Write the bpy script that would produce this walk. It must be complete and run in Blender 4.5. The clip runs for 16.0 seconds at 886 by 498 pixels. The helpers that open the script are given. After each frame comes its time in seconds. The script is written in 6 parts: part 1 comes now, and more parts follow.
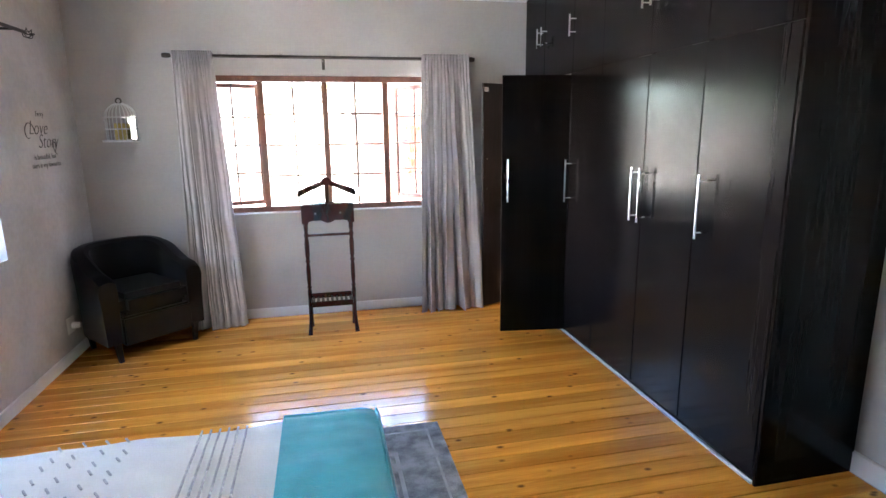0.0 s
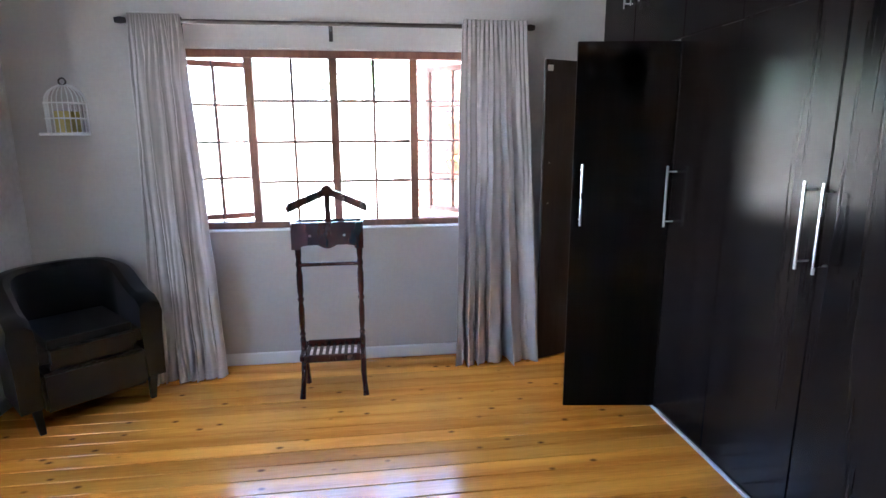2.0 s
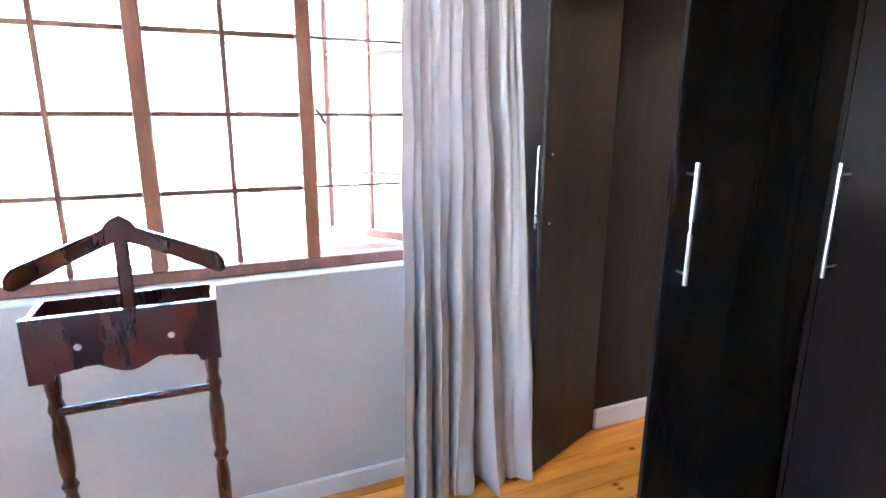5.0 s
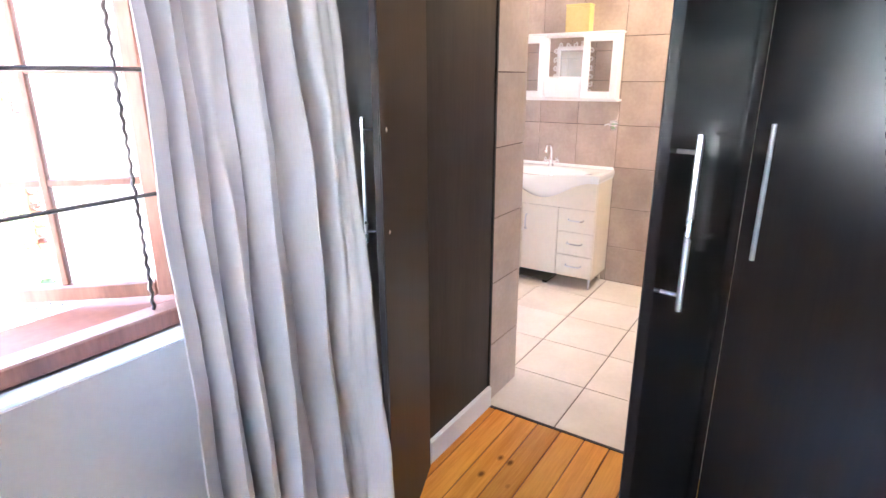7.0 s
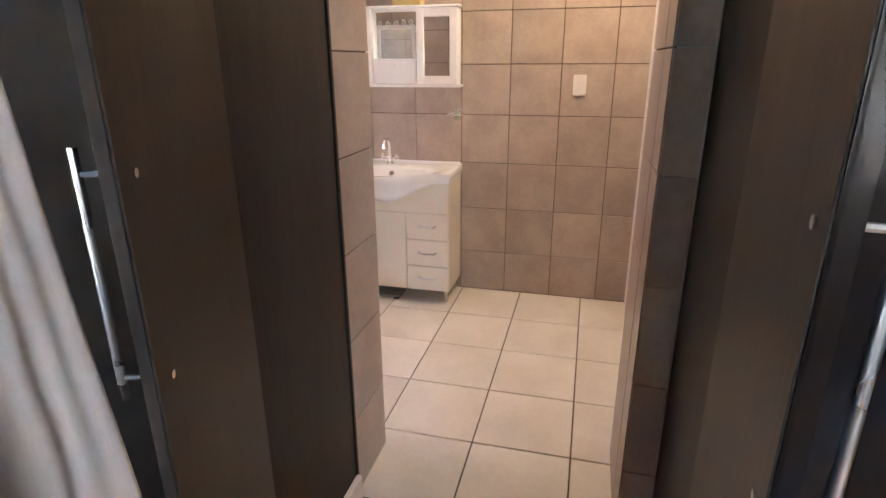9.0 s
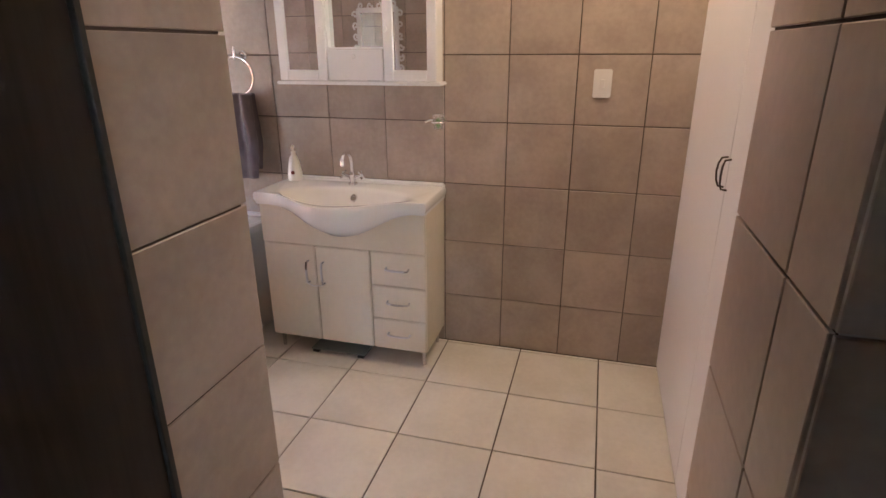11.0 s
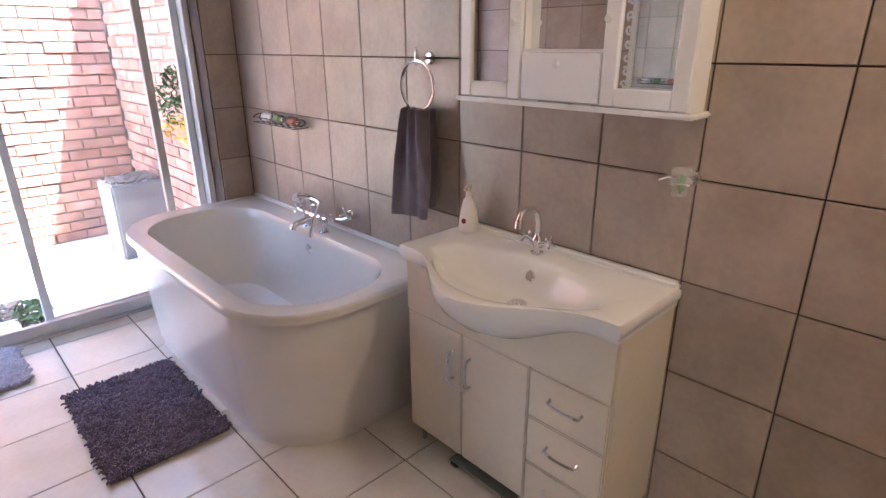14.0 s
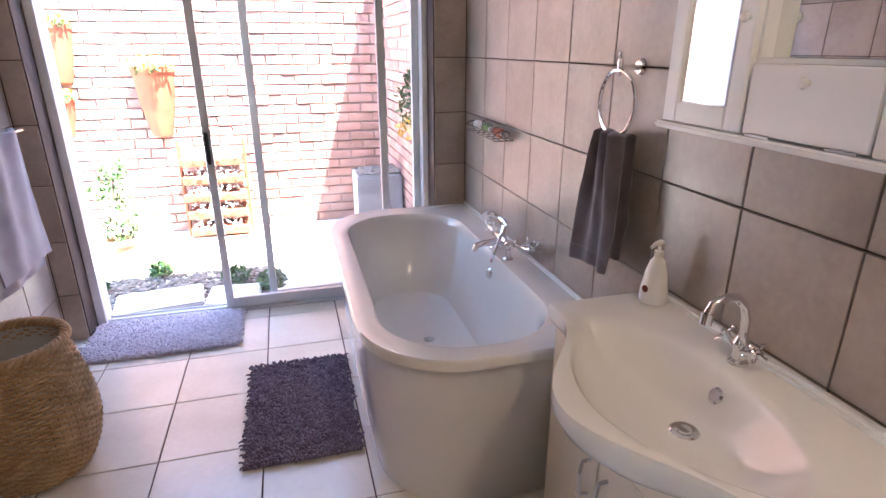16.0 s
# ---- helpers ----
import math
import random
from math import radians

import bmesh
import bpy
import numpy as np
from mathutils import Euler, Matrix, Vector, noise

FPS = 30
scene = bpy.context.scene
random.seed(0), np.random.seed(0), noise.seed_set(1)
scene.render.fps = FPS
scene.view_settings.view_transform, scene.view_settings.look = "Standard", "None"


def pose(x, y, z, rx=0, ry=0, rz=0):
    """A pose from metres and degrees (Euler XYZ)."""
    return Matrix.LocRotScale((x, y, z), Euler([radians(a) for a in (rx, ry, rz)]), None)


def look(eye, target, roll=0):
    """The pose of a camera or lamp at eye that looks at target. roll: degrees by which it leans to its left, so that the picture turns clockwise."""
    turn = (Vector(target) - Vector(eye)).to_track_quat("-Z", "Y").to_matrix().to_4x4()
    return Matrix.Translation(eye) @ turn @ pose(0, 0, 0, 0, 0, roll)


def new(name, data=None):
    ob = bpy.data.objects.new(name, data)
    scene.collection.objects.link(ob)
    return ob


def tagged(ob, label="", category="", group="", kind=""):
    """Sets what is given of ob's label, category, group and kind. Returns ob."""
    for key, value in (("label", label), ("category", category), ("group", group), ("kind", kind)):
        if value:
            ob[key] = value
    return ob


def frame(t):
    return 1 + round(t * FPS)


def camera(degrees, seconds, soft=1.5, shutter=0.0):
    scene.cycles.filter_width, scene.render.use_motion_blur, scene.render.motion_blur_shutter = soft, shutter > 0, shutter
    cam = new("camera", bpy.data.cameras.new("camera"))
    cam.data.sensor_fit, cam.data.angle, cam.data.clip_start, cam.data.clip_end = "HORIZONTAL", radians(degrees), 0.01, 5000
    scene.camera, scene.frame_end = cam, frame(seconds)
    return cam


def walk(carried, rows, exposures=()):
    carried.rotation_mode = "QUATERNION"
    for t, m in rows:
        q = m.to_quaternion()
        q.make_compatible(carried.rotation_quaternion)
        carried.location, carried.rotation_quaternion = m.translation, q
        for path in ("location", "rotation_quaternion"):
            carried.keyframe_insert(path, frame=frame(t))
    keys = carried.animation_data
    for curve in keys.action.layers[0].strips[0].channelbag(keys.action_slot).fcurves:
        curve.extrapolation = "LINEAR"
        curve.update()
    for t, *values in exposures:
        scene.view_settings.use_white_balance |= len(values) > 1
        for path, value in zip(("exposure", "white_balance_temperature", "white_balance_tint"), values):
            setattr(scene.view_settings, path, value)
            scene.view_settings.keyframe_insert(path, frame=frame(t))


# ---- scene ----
cam = camera(77.2, 16.0)
PATH = [
    (0, (0.206, 0.002, 1.61), (0.62, 1.913, 1.192), -0.7),
    (0.5, (0.38, 0.269, 1.616), (0.666, 2.204, 1.199), -0.6),
    (1, (0.417, 0.59, 1.585), (0.662, 2.531, 1.172), -0.5),
    (1.5, (0.452, 0.898, 1.557), (0.7, 2.84, 1.149), -0.4),
    (2, (0.492, 1.227, 1.557), (0.743, 3.168, 1.146), -0.3),
    (2.5, (0.469, 1.546, 1.55), (0.73, 3.485, 1.136), -0.1),
    (3, (0.461, 1.838, 1.522), (0.738, 3.774, 1.101), -0.1),
    (3.5, (0.499, 2.131, 1.525), (0.816, 4.06, 1.101), -0.0),
    (6, (0.417, 3.465, 1.492), (1.643, 4.954, 0.96), 0.3),
    (6.5, (0.457, 3.684, 1.486), (1.906, 4.946, 0.93), 0.1),
    (7, (0.549, 3.847, 1.483), (2.146, 4.896, 0.894), -0.1),
    (7.5, (0.699, 3.987, 1.49), (2.391, 4.872, 0.893), -0.1),
    (8, (0.809, 4.089, 1.481), (2.564, 4.824, 0.865), -0.1),
    (8.5, (0.953, 4.188, 1.497), (2.764, 4.765, 0.874), -0.1),
    (9, (1.121, 4.234, 1.48), (2.952, 4.712, 0.836), -0.3),
    (11.5, (2.188, 4.309, 1.477), (3.983, 4.845, 0.778), -0.4),
    (12, (2.335, 4.288, 1.476), (4.064, 5.02, 0.787), -0.6),
    (12.5, (2.504, 4.307, 1.476), (4.154, 5.201, 0.784), -0.4),
    (13, (2.693, 4.364, 1.475), (4.275, 5.38, 0.794), -0.1),
    (13.5, (2.876, 4.411, 1.476), (4.357, 5.563, 0.784), -0.2),
    (14, (3.076, 4.429, 1.505), (4.374, 5.784, 0.812), -0.3),
    (14.5, (3.184, 4.437, 1.522), (4.273, 5.963, 0.824), -0.2),
    (15, (3.338, 4.488, 1.52), (4.224, 6.138, 0.819), -0.5),
    (15.5, (3.449, 4.559, 1.53), (4.17, 6.289, 0.832), -0.2),
    (16, (3.587, 4.601, 1.511), (4.085, 6.413, 0.826), -0.1),
]
walk(cam, [(t, look(eye, target, roll)) for t, eye, target, roll in PATH], [(0.0, 5.5, 6000, 10), (1.5, 5.25, 5550, 10), (3.5, 5.5, 5600, 10), (5.8, 6.3, 5600, 10), (7.0, 6.25, 5700, 10), (7.5, 6.1, 5800, 10), (8.5, 5.5, 6150, 10), (9.0, 5.35, 6250, 10), (11.5, 4.7, 6200, 10), (13.0, 4.7, 6100, 10), (14.0, 4.55, 5950, 10), (15.0, 4.65, 5800, 10), (16.0, 4.55, 5750, 10)])

# ---- world and sun ----
SUN_DIR = Vector((-0.27, 0.28, -0.92)).normalized()
world = bpy.data.worlds.new("sky_world")
scene.world = world
world.use_nodes = True
wn = world.node_tree.nodes
sky = wn.new("ShaderNodeTexSky")
sky.sky_type = "NISHITA"
sky.sun_disc = False
sky.sun_elevation = math.asin(-SUN_DIR.z)
sky.sun_rotation = math.atan2(-SUN_DIR.x, -SUN_DIR.y)
wn["Background"].inputs[1].default_value = 0.15
world.node_tree.links.new(sky.outputs[0], wn["Background"].inputs[0])
sun = new("sun", bpy.data.lights.new("sun", "SUN"))
sun.data.energy, sun.data.angle, sun.data.color = 5.0, radians(0.5), (1.0, 0.95, 0.88)
sun.matrix_world = look((0, 0, 20), Vector((0, 0, 20)) + SUN_DIR)



LAMP = 6.2   # glow of the bathroom downlights


# ---- materials ----
def surface(name, a, b, rough=(0.4, 0.6), scale=3.0, fine=60.0, stretch=(1, 1, 1), bump=0.1, metal=0.0, vary=0.0,
            coat=0.0, sheen=0.0, spec=0.5, dist=0.002):
    """Two colours mixed by noise at two scales, with fine relief; vary: how far pieces differ in brightness."""
    m = bpy.data.materials.new(name)
    m.use_nodes = True
    nt = m.node_tree
    n, l = nt.nodes, nt.links
    p = n["Principled BSDF"]
    geo = n.new("ShaderNodeNewGeometry")
    info = n.new("ShaderNodeObjectInfo")
    off = n.new("ShaderNodeVectorMath"); off.operation = "MULTIPLY_ADD"
    comb = n.new("ShaderNodeCombineXYZ")
    for k in range(3):
        l.new(info.outputs["Random"], comb.inputs[k])
    l.new(comb.outputs[0], off.inputs[0])
    off.inputs[1].default_value = (37, 53, 71) if vary else (0, 0, 0)
    mul = n.new("ShaderNodeVectorMath"); mul.operation = "MULTIPLY"
    mul.inputs[1].default_value = stretch
    l.new(geo.outputs["Position"], mul.inputs[0])
    l.new(mul.outputs[0], off.inputs[2])
    big, small = n.new("ShaderNodeTexNoise"), n.new("ShaderNodeTexNoise")
    for t, s, d in ((big, scale, 4), (small, fine, 3)):
        t.inputs["Scale"].default_value, t.inputs["Detail"].default_value = s, d
        l.new(off.outputs[0], t.inputs["Vector"])
    add = n.new("ShaderNodeMath"); add.operation = "MULTIPLY_ADD"
    l.new(small.outputs[0], add.inputs[0]); add.inputs[1].default_value = 0.35
    l.new(big.outputs[0], add.inputs[2])
    ramp = n.new("ShaderNodeMapRange")
    ramp.interpolation_type = "SMOOTHSTEP"
    ramp.inputs["From Min"].default_value, ramp.inputs["From Max"].default_value = 0.38, 0.97
    l.new(add.outputs[0], ramp.inputs["Value"])
    col = n.new("ShaderNodeMix"); col.data_type = "RGBA"
    col.inputs["A"].default_value, col.inputs["B"].default_value = (*a, 1), (*b, 1)
    l.new(ramp.outputs[0], col.inputs["Factor"])
    out = col.outputs["Result"]
    if vary:
        hsv = n.new("ShaderNodeHueSaturation")
        mr = n.new("ShaderNodeMapRange")
        mr.inputs["To Min"].default_value, mr.inputs["To Max"].default_value = 1 - vary, 1 + vary
        l.new(info.outputs["Random"], mr.inputs["Value"])
        l.new(mr.outputs[0], hsv.inputs["Value"])
        l.new(out, hsv.inputs["Color"])
        out = hsv.outputs[0]
    l.new(out, p.inputs["Base Color"])
    rr = n.new("ShaderNodeMapRange")
    rr.inputs["From Min"].default_value, rr.inputs["From Max"].default_value = 0.0, 1.0
    rr.inputs["To Min"].default_value, rr.inputs["To Max"].default_value = rough
    l.new(big.outputs[0], rr.inputs["Value"])
    l.new(rr.outputs[0], p.inputs["Roughness"])
    p.inputs["Metallic"].default_value = metal
    p.inputs["Coat Weight"].default_value = coat
    p.inputs["Coat Roughness"].default_value = 0.12
    p.inputs["Sheen Weight"].default_value = sheen
    p.inputs["Specular IOR Level"].default_value = spec
    if bump:
        bp = n.new("ShaderNodeBump")
        bp.inputs["Strength"].default_value, bp.inputs["Distance"].default_value = bump, dist
        l.new(small.outputs[0], bp.inputs["Height"])
        l.new(bp.outputs[0], p.inputs["Normal"])
    return m


def knotted_pine():
    """Varnished pine boards, grain along x, with dark knots."""
    m = surface("varnished_pine", (0.55, 0.19, 0.02), (0.86, 0.395, 0.06), (0.12, 0.26), 1.6, 20, (0.4, 6, 1), 0.05, vary=0.17, coat=0.2)
    n, l = m.node_tree.nodes, m.node_tree.links
    p = n["Principled BSDF"]
    src = p.inputs["Base Color"].links[0].from_socket
    geo = n.new("ShaderNodeNewGeometry")
    sc = n.new("ShaderNodeVectorMath"); sc.operation = "MULTIPLY"; sc.inputs[1].default_value = (6.5, 10.5, 1)
    l.new(geo.outputs["Position"], sc.inputs[0])
    v = n.new("ShaderNodeTexVoronoi"); v.inputs["Scale"].default_value = 1.0
    l.new(sc.outputs[0], v.inputs["Vector"])
    mr = n.new("ShaderNodeMapRange")
    mr.inputs["From Min"].default_value, mr.inputs["From Max"].default_value = 0.06, 0.16
    mr.inputs["To Min"].default_value, mr.inputs["To Max"].default_value = 0.85, 0.0
    l.new(v.outputs["Distance"], mr.inputs["Value"])
    wn_ = n.new("ShaderNodeMath"); wn_.operation = "GREATER_THAN"; wn_.inputs[1].default_value = 0.32
    sep = n.new("ShaderNodeSeparateColor")
    l.new(v.outputs["Color"], sep.inputs[0]); l.new(sep.outputs[0], wn_.inputs[0])
    mm = n.new("ShaderNodeMath"); mm.operation = "MULTIPLY"
    l.new(mr.outputs[0], mm.inputs[0]); l.new(wn_.outputs[0], mm.inputs[1])
    mx = n.new("ShaderNodeMix"); mx.data_type = "RGBA"
    mx.inputs["B"].default_value = (0.10, 0.03, 0.008, 1)
    l.new(mm.outputs[0], mx.inputs["Factor"]); l.new(src, mx.inputs["A"])
    l.new(mx.outputs["Result"], p.inputs["Base Color"])
    return m


def glass(name, tint=(1, 1, 1), rough=0.0):
    m = bpy.data.materials.new(name)
    m.use_nodes = True
    p = m.node_tree.nodes["Principled BSDF"]
    p.inputs["Base Color"].default_value = (*tint, 1)
    p.inputs["Roughness"].default_value = rough
    p.inputs["Transmission Weight"].default_value = 1.0
    p.inputs["IOR"].default_value = 1.45
    return m


M_WALL = surface("grey_beige_paint", (0.46, 0.43, 0.40), (0.54, 0.51, 0.475), (0.45, 0.6), 1.6, 40, bump=0.06)
M_WALLW = surface("mottled_grey_paint", (0.44, 0.42, 0.415), (0.62, 0.60, 0.59), (0.35, 0.55), 2.4, 30, bump=0.12, dist=0.004)
M_WHITE = surface("white_gloss_paint", (0.78, 0.78, 0.78), (0.82, 0.82, 0.81), (0.25, 0.4), 3, 60, bump=0.03)
M_CEIL = surface("white_ceiling_paint", (0.74, 0.74, 0.73), (0.82, 0.82, 0.81), (0.6, 0.8), 2, 50, bump=0.05)
M_CLEAR = glass("clear_plastic")
M_CLEAR.node_tree.nodes["Principled BSDF"].inputs["Transmission Weight"].default_value = 0.0
M_CLEAR.node_tree.nodes["Principled BSDF"].inputs["Alpha"].default_value = 0.14
M_PINE = knotted_pine()
M_GAP = surface("dark_floor_gap", (0.09, 0.034, 0.01), (0.15, 0.06, 0.018), (0.6, 0.8), 6, 50)
M_DARK = surface("dark_stained_veneer", (0.0045, 0.0030, 0.0027), (0.012, 0.0072, 0.006), (0.12, 0.24), 1.1, 22, (4, 4, 0.12), 0.003, spec=0.12, dist=0.002)
M_DARKIN = surface("dark_brown_board", (0.014, 0.0096, 0.0078), (0.036, 0.026, 0.021), (0.36, 0.52), 1.5, 20, (5, 5, 0.4), 0.08, spec=0.2, dist=0.003)
M_STEEL = surface("brushed_steel", (0.55, 0.55, 0.55), (0.68, 0.68, 0.68), (0.22, 0.34), 6, 120, bump=0.02, metal=1)
M_CHROME = surface("chrome", (0.78, 0.78, 0.8), (0.85, 0.85, 0.86), (0.04, 0.09), 5, 60, bump=0, metal=1)
M_TILEW = surface("beige_wall_tile", (0.34, 0.272, 0.222), (0.47, 0.39, 0.325), (0.26, 0.4), 4.5, 45, vary=0.07, bump=0.05)
M_TILEF = surface("cream_floor_tile", (0.66, 0.625, 0.555), (0.78, 0.745, 0.675), (0.16, 0.28), 3.5, 45, vary=0.05, bump=0.04)
M_GROUT = surface("dark_brown_grout", (0.075, 0.052, 0.04), (0.125, 0.09, 0.07), (0.7, 0.9), 12, 90, bump=0.2)
M_CERAMIC = surface("white_glazed_ceramic", (0.80, 0.80, 0.79), (0.84, 0.84, 0.83), (0.08, 0.13), 2, 20, bump=0, coat=0.2)
M_ACRYL = surface("white_acrylic", (0.78, 0.775, 0.76), (0.83, 0.825, 0.81), (0.10, 0.16), 2, 20, bump=0, coat=0.3)
M_CREAM = surface("cream_gloss_lacquer", (0.70, 0.645, 0.52), (0.77, 0.71, 0.58), (0.18, 0.26), 2.5, 40, bump=0.02)
M_WOODRED = surface("red_brown_window_wood", (0.16, 0.066, 0.040), (0.28, 0.12, 0.075), (0.3, 0.45), 5, 40, (3, 3, 0.6), 0.1)
M_MAHOG = surface("mahogany_stain", (0.030, 0.007, 0.005), (0.065, 0.016, 0.011), (0.14, 0.25), 4, 40, (4, 4, 0.8), 0.05, coat=0.4)
M_LEATHER = surface("black_leather", (0.008, 0.007, 0.007), (0.016, 0.013, 0.012), (0.34, 0.48), 5, 160, bump=0.25, spec=0.35, dist=0.002)
M_CURTAIN = surface("silver_grey_curtain", (0.55, 0.51, 0.495), (0.68, 0.635, 0.62), (0.45, 0.6), 3, 220, (1, 1, 0.25), 0.2, sheen=0.3)
M_GLASS = glass("clear_glass")
nt_ = M_CURTAIN.node_tree
tl_, mxs_ = nt_.nodes.new("ShaderNodeBsdfTranslucent"), nt_.nodes.new("ShaderNodeMixShader")
tl_.inputs[0].default_value = (0.67, 0.62, 0.61, 1)
mxs_.inputs[0].default_value = 0.24
nt_.links.new(nt_.nodes["Principled BSDF"].outputs[0], mxs_.inputs[1])
nt_.links.new(tl_.outputs[0], mxs_.inputs[2])
nt_.links.new(mxs_.outputs[0], nt_.nodes["Material Output"].inputs[0])
M_MIRROR = surface("mirror_silver", (0.80, 0.81, 0.80), (0.82, 0.83, 0.82), (0.01, 0.015), 2, 10, bump=0, metal=1)
M_ALU = surface("grey_aluminium", (0.56, 0.57, 0.58), (0.66, 0.67, 0.68), (0.32, 0.45), 4, 90, bump=0.03, metal=0.15)
M_BRICK = surface("red_clay_brick", (0.23, 0.11, 0.085), (0.42, 0.235, 0.185), (0.75, 0.9), 9, 70, vary=0.25, bump=0.5, dist=0.006)
M_MORTAR = surface("pale_mortar", (0.20, 0.165, 0.14), (0.31, 0.27, 0.235), (0.8, 0.95), 8, 80, bump=0.5, dist=0.005)
M_TERRA = surface("terracotta", (0.17, 0.042, 0.014), (0.25, 0.075, 0.028), (0.7, 0.85), 8, 60, bump=0.2)
M_GREY_TOWEL = surface("charcoal_terry", (0.088, 0.070, 0.084), (0.15, 0.122, 0.145), (0.85, 0.95), 10, 320, bump=0.9, sheen=0.4, dist=0.004)
M_LILAC_TOWEL = surface("lilac_grey_terry", (0.26, 0.24, 0.29), (0.36, 0.34, 0.39), (0.85, 0.95), 10, 300, bump=0.8, sheen=0.4, dist=0.004)
M_RUGD = surface("dark_plum_chenille", (0.07, 0.046, 0.082), (0.17, 0.122, 0.19), (0.8, 0.95), 30, 200, bump=0.4, sheen=0.5)
M_RUGL = surface("lavender_grey_chenille", (0.40, 0.36, 0.43), (0.60, 0.55, 0.62), (0.8, 0.95), 30, 200, bump=0.4, sheen=0.5)
M_WICKER = surface("natural_wicker", (0.34, 0.21, 0.10), (0.52, 0.36, 0.20), (0.5, 0.7), 14, 120, bump=0.3)
M_BEDW = surface("white_quilt", (0.66, 0.63, 0.60), (0.76, 0.73, 0.70), (0.7, 0.85), 6, 140, bump=0.4, sheen=0.2, dist=0.004)
M_TEAL = surface("turquoise_fleece", (0.010, 0.30, 0.38), (0.025, 0.42, 0.50), (0.8, 0.95), 12, 220, bump=0.8, sheen=0.5, dist=0.004)
M_SILVER = surface("silver_sequin", (0.48, 0.47, 0.48), (0.7, 0.7, 0.72), (0.15, 0.3), 20, 100, bump=0.2, metal=0.2)
M_CARPET = surface("grey_patterned_carpet", (0.055, 0.052, 0.058), (0.30, 0.29, 0.29), (0.85, 0.95), 13, 160, bump=0.6, dist=0.004)
M_BLACK = surface("black_iron", (0.012, 0.011, 0.011), (0.03, 0.027, 0.025), (0.4, 0.6), 10, 80, bump=0.1)
M_BRONZE = surface("dark_bronze_rod", (0.06, 0.045, 0.04), (0.10, 0.08, 0.07), (0.3, 0.45), 8, 80, bump=0.05, metal=0.7)
M_PLASTIC = surface("white_plastic", (0.72, 0.71, 0.68), (0.78, 0.77, 0.74), (0.3, 0.4), 4, 40, bump=0)
M_LEAF = surface("green_leaf", (0.035, 0.075, 0.018), (0.09, 0.15, 0.04), (0.5, 0.7), 5, 60, bump=0.1)
M_BARK = surface("tree_bark", (0.10, 0.075, 0.055), (0.17, 0.13, 0.10), (0.8, 0.95), 8, 50, (1, 1, 0.3), 0.5)
M_YELLOW = surface("yellow_flower", (0.55, 0.33, 0.03), (0.70, 0.48, 0.08), (0.6, 0.8), 20, 60, bump=0.1)
M_PAVE = surface("pale_paving", (0.48, 0.45, 0.41), (0.60, 0.57, 0.52), (0.8, 0.95), 2, 40, bump=0.3)
M_STONE = surface("grey_river_pebble", (0.06, 0.05, 0.04), (0.22, 0.185, 0.15), (0.6, 0.8), 12, 60, bump=0.2)
M_SLAB = surface("pale_concrete_slab", (0.44, 0.41, 0.37), (0.55, 0.52, 0.47), (0.8, 0.95), 5, 60, bump=0.4)
M_GARDENWALL = surface("cream_garden_wall", (0.44, 0.39, 0.32), (0.54, 0.49, 0.42), (0.8, 0.9), 1.2, 30, bump=0.2)
M_CANDLE = surface("yellow_wax", (0.60, 0.50, 0.16), (0.66, 0.56, 0.22), (0.4, 0.5), 5, 40, bump=0.05)


# ---- mesh helpers ----
def part(name, bm, material, parent=None, label="", smooth=False):
    """Links a bmesh as one mesh object, under a thing or a part."""
    me = bpy.data.meshes.new(name)
    bm.to_mesh(me)
    bm.free()
    me.materials.append(material)
    if smooth:
        me.shade_smooth()
        me.set_sharp_from_angle(angle=radians(34))
    ob = new(name, me)
    if parent is not None:
        ob.parent = parent
    if label:
        ob["label"] = label
    return ob


def piece(name, me, parent, m):
    """One more object on a shared mesh, under a part of the setting."""
    ob = new(name, me)
    ob.parent = parent
    ob.matrix_basis = m
    return ob


def thing(name, m, label, category, group=""):
    ob = new(name)
    ob.empty_display_size = 0.05
    ob.matrix_world = m
    return tagged(ob, label, category, group)


def box(bm, lo, hi, bevel=0.0, seg=1, m=None):
    """An axis-aligned box, its edges rounded by bevel."""
    r = bmesh.ops.create_cube(bm, size=1)
    vs = r["verts"]
    for v in vs:
        v.co = Vector([(lo[k] + hi[k]) / 2 + v.co[k] * (hi[k] - lo[k]) for k in range(3)])
    if m is not None:
        bmesh.ops.transform(bm, matrix=m, verts=vs)
    if bevel:
        es = list({e for v in vs for e in v.link_edges})
        bmesh.ops.bevel(bm, geom=es, offset=bevel, segments=seg, affect="EDGES", clamp_overlap=True)
    return bm


def boxes(items, bevel=0.0):
    bm = bmesh.new()
    for lo, hi in items:
        box(bm, lo, hi, bevel)
    return bm


def one(lo, hi, bevel=0.0, seg=1, m=None):
    return box(bmesh.new(), lo, hi, bevel, seg, m)


def lathe(bm, profile, seg=24, m=None):
    """Turns (radius, height) points round z."""
    rings = []
    vs = []
    for r, z in profile:
        if r < 1e-5:
            ring = [bm.verts.new((0, 0, z))]
        else:
            ring = [bm.verts.new((r * math.cos(2 * math.pi * k / seg), r * math.sin(2 * math.pi * k / seg), z)) for k in range(seg)]
        rings.append(ring)
        vs += ring
    for a, b in zip(rings, rings[1:]):
        for k in range(seg):
            q = [a[k % len(a)], a[(k + 1) % len(a)], b[(k + 1) % len(b)], b[k % len(b)]]
            q = list(dict.fromkeys(q))
            if len(q) > 2:
                bm.faces.new(q)
    if m is not None:
        bmesh.ops.transform(bm, matrix=m, verts=vs)
    return bm


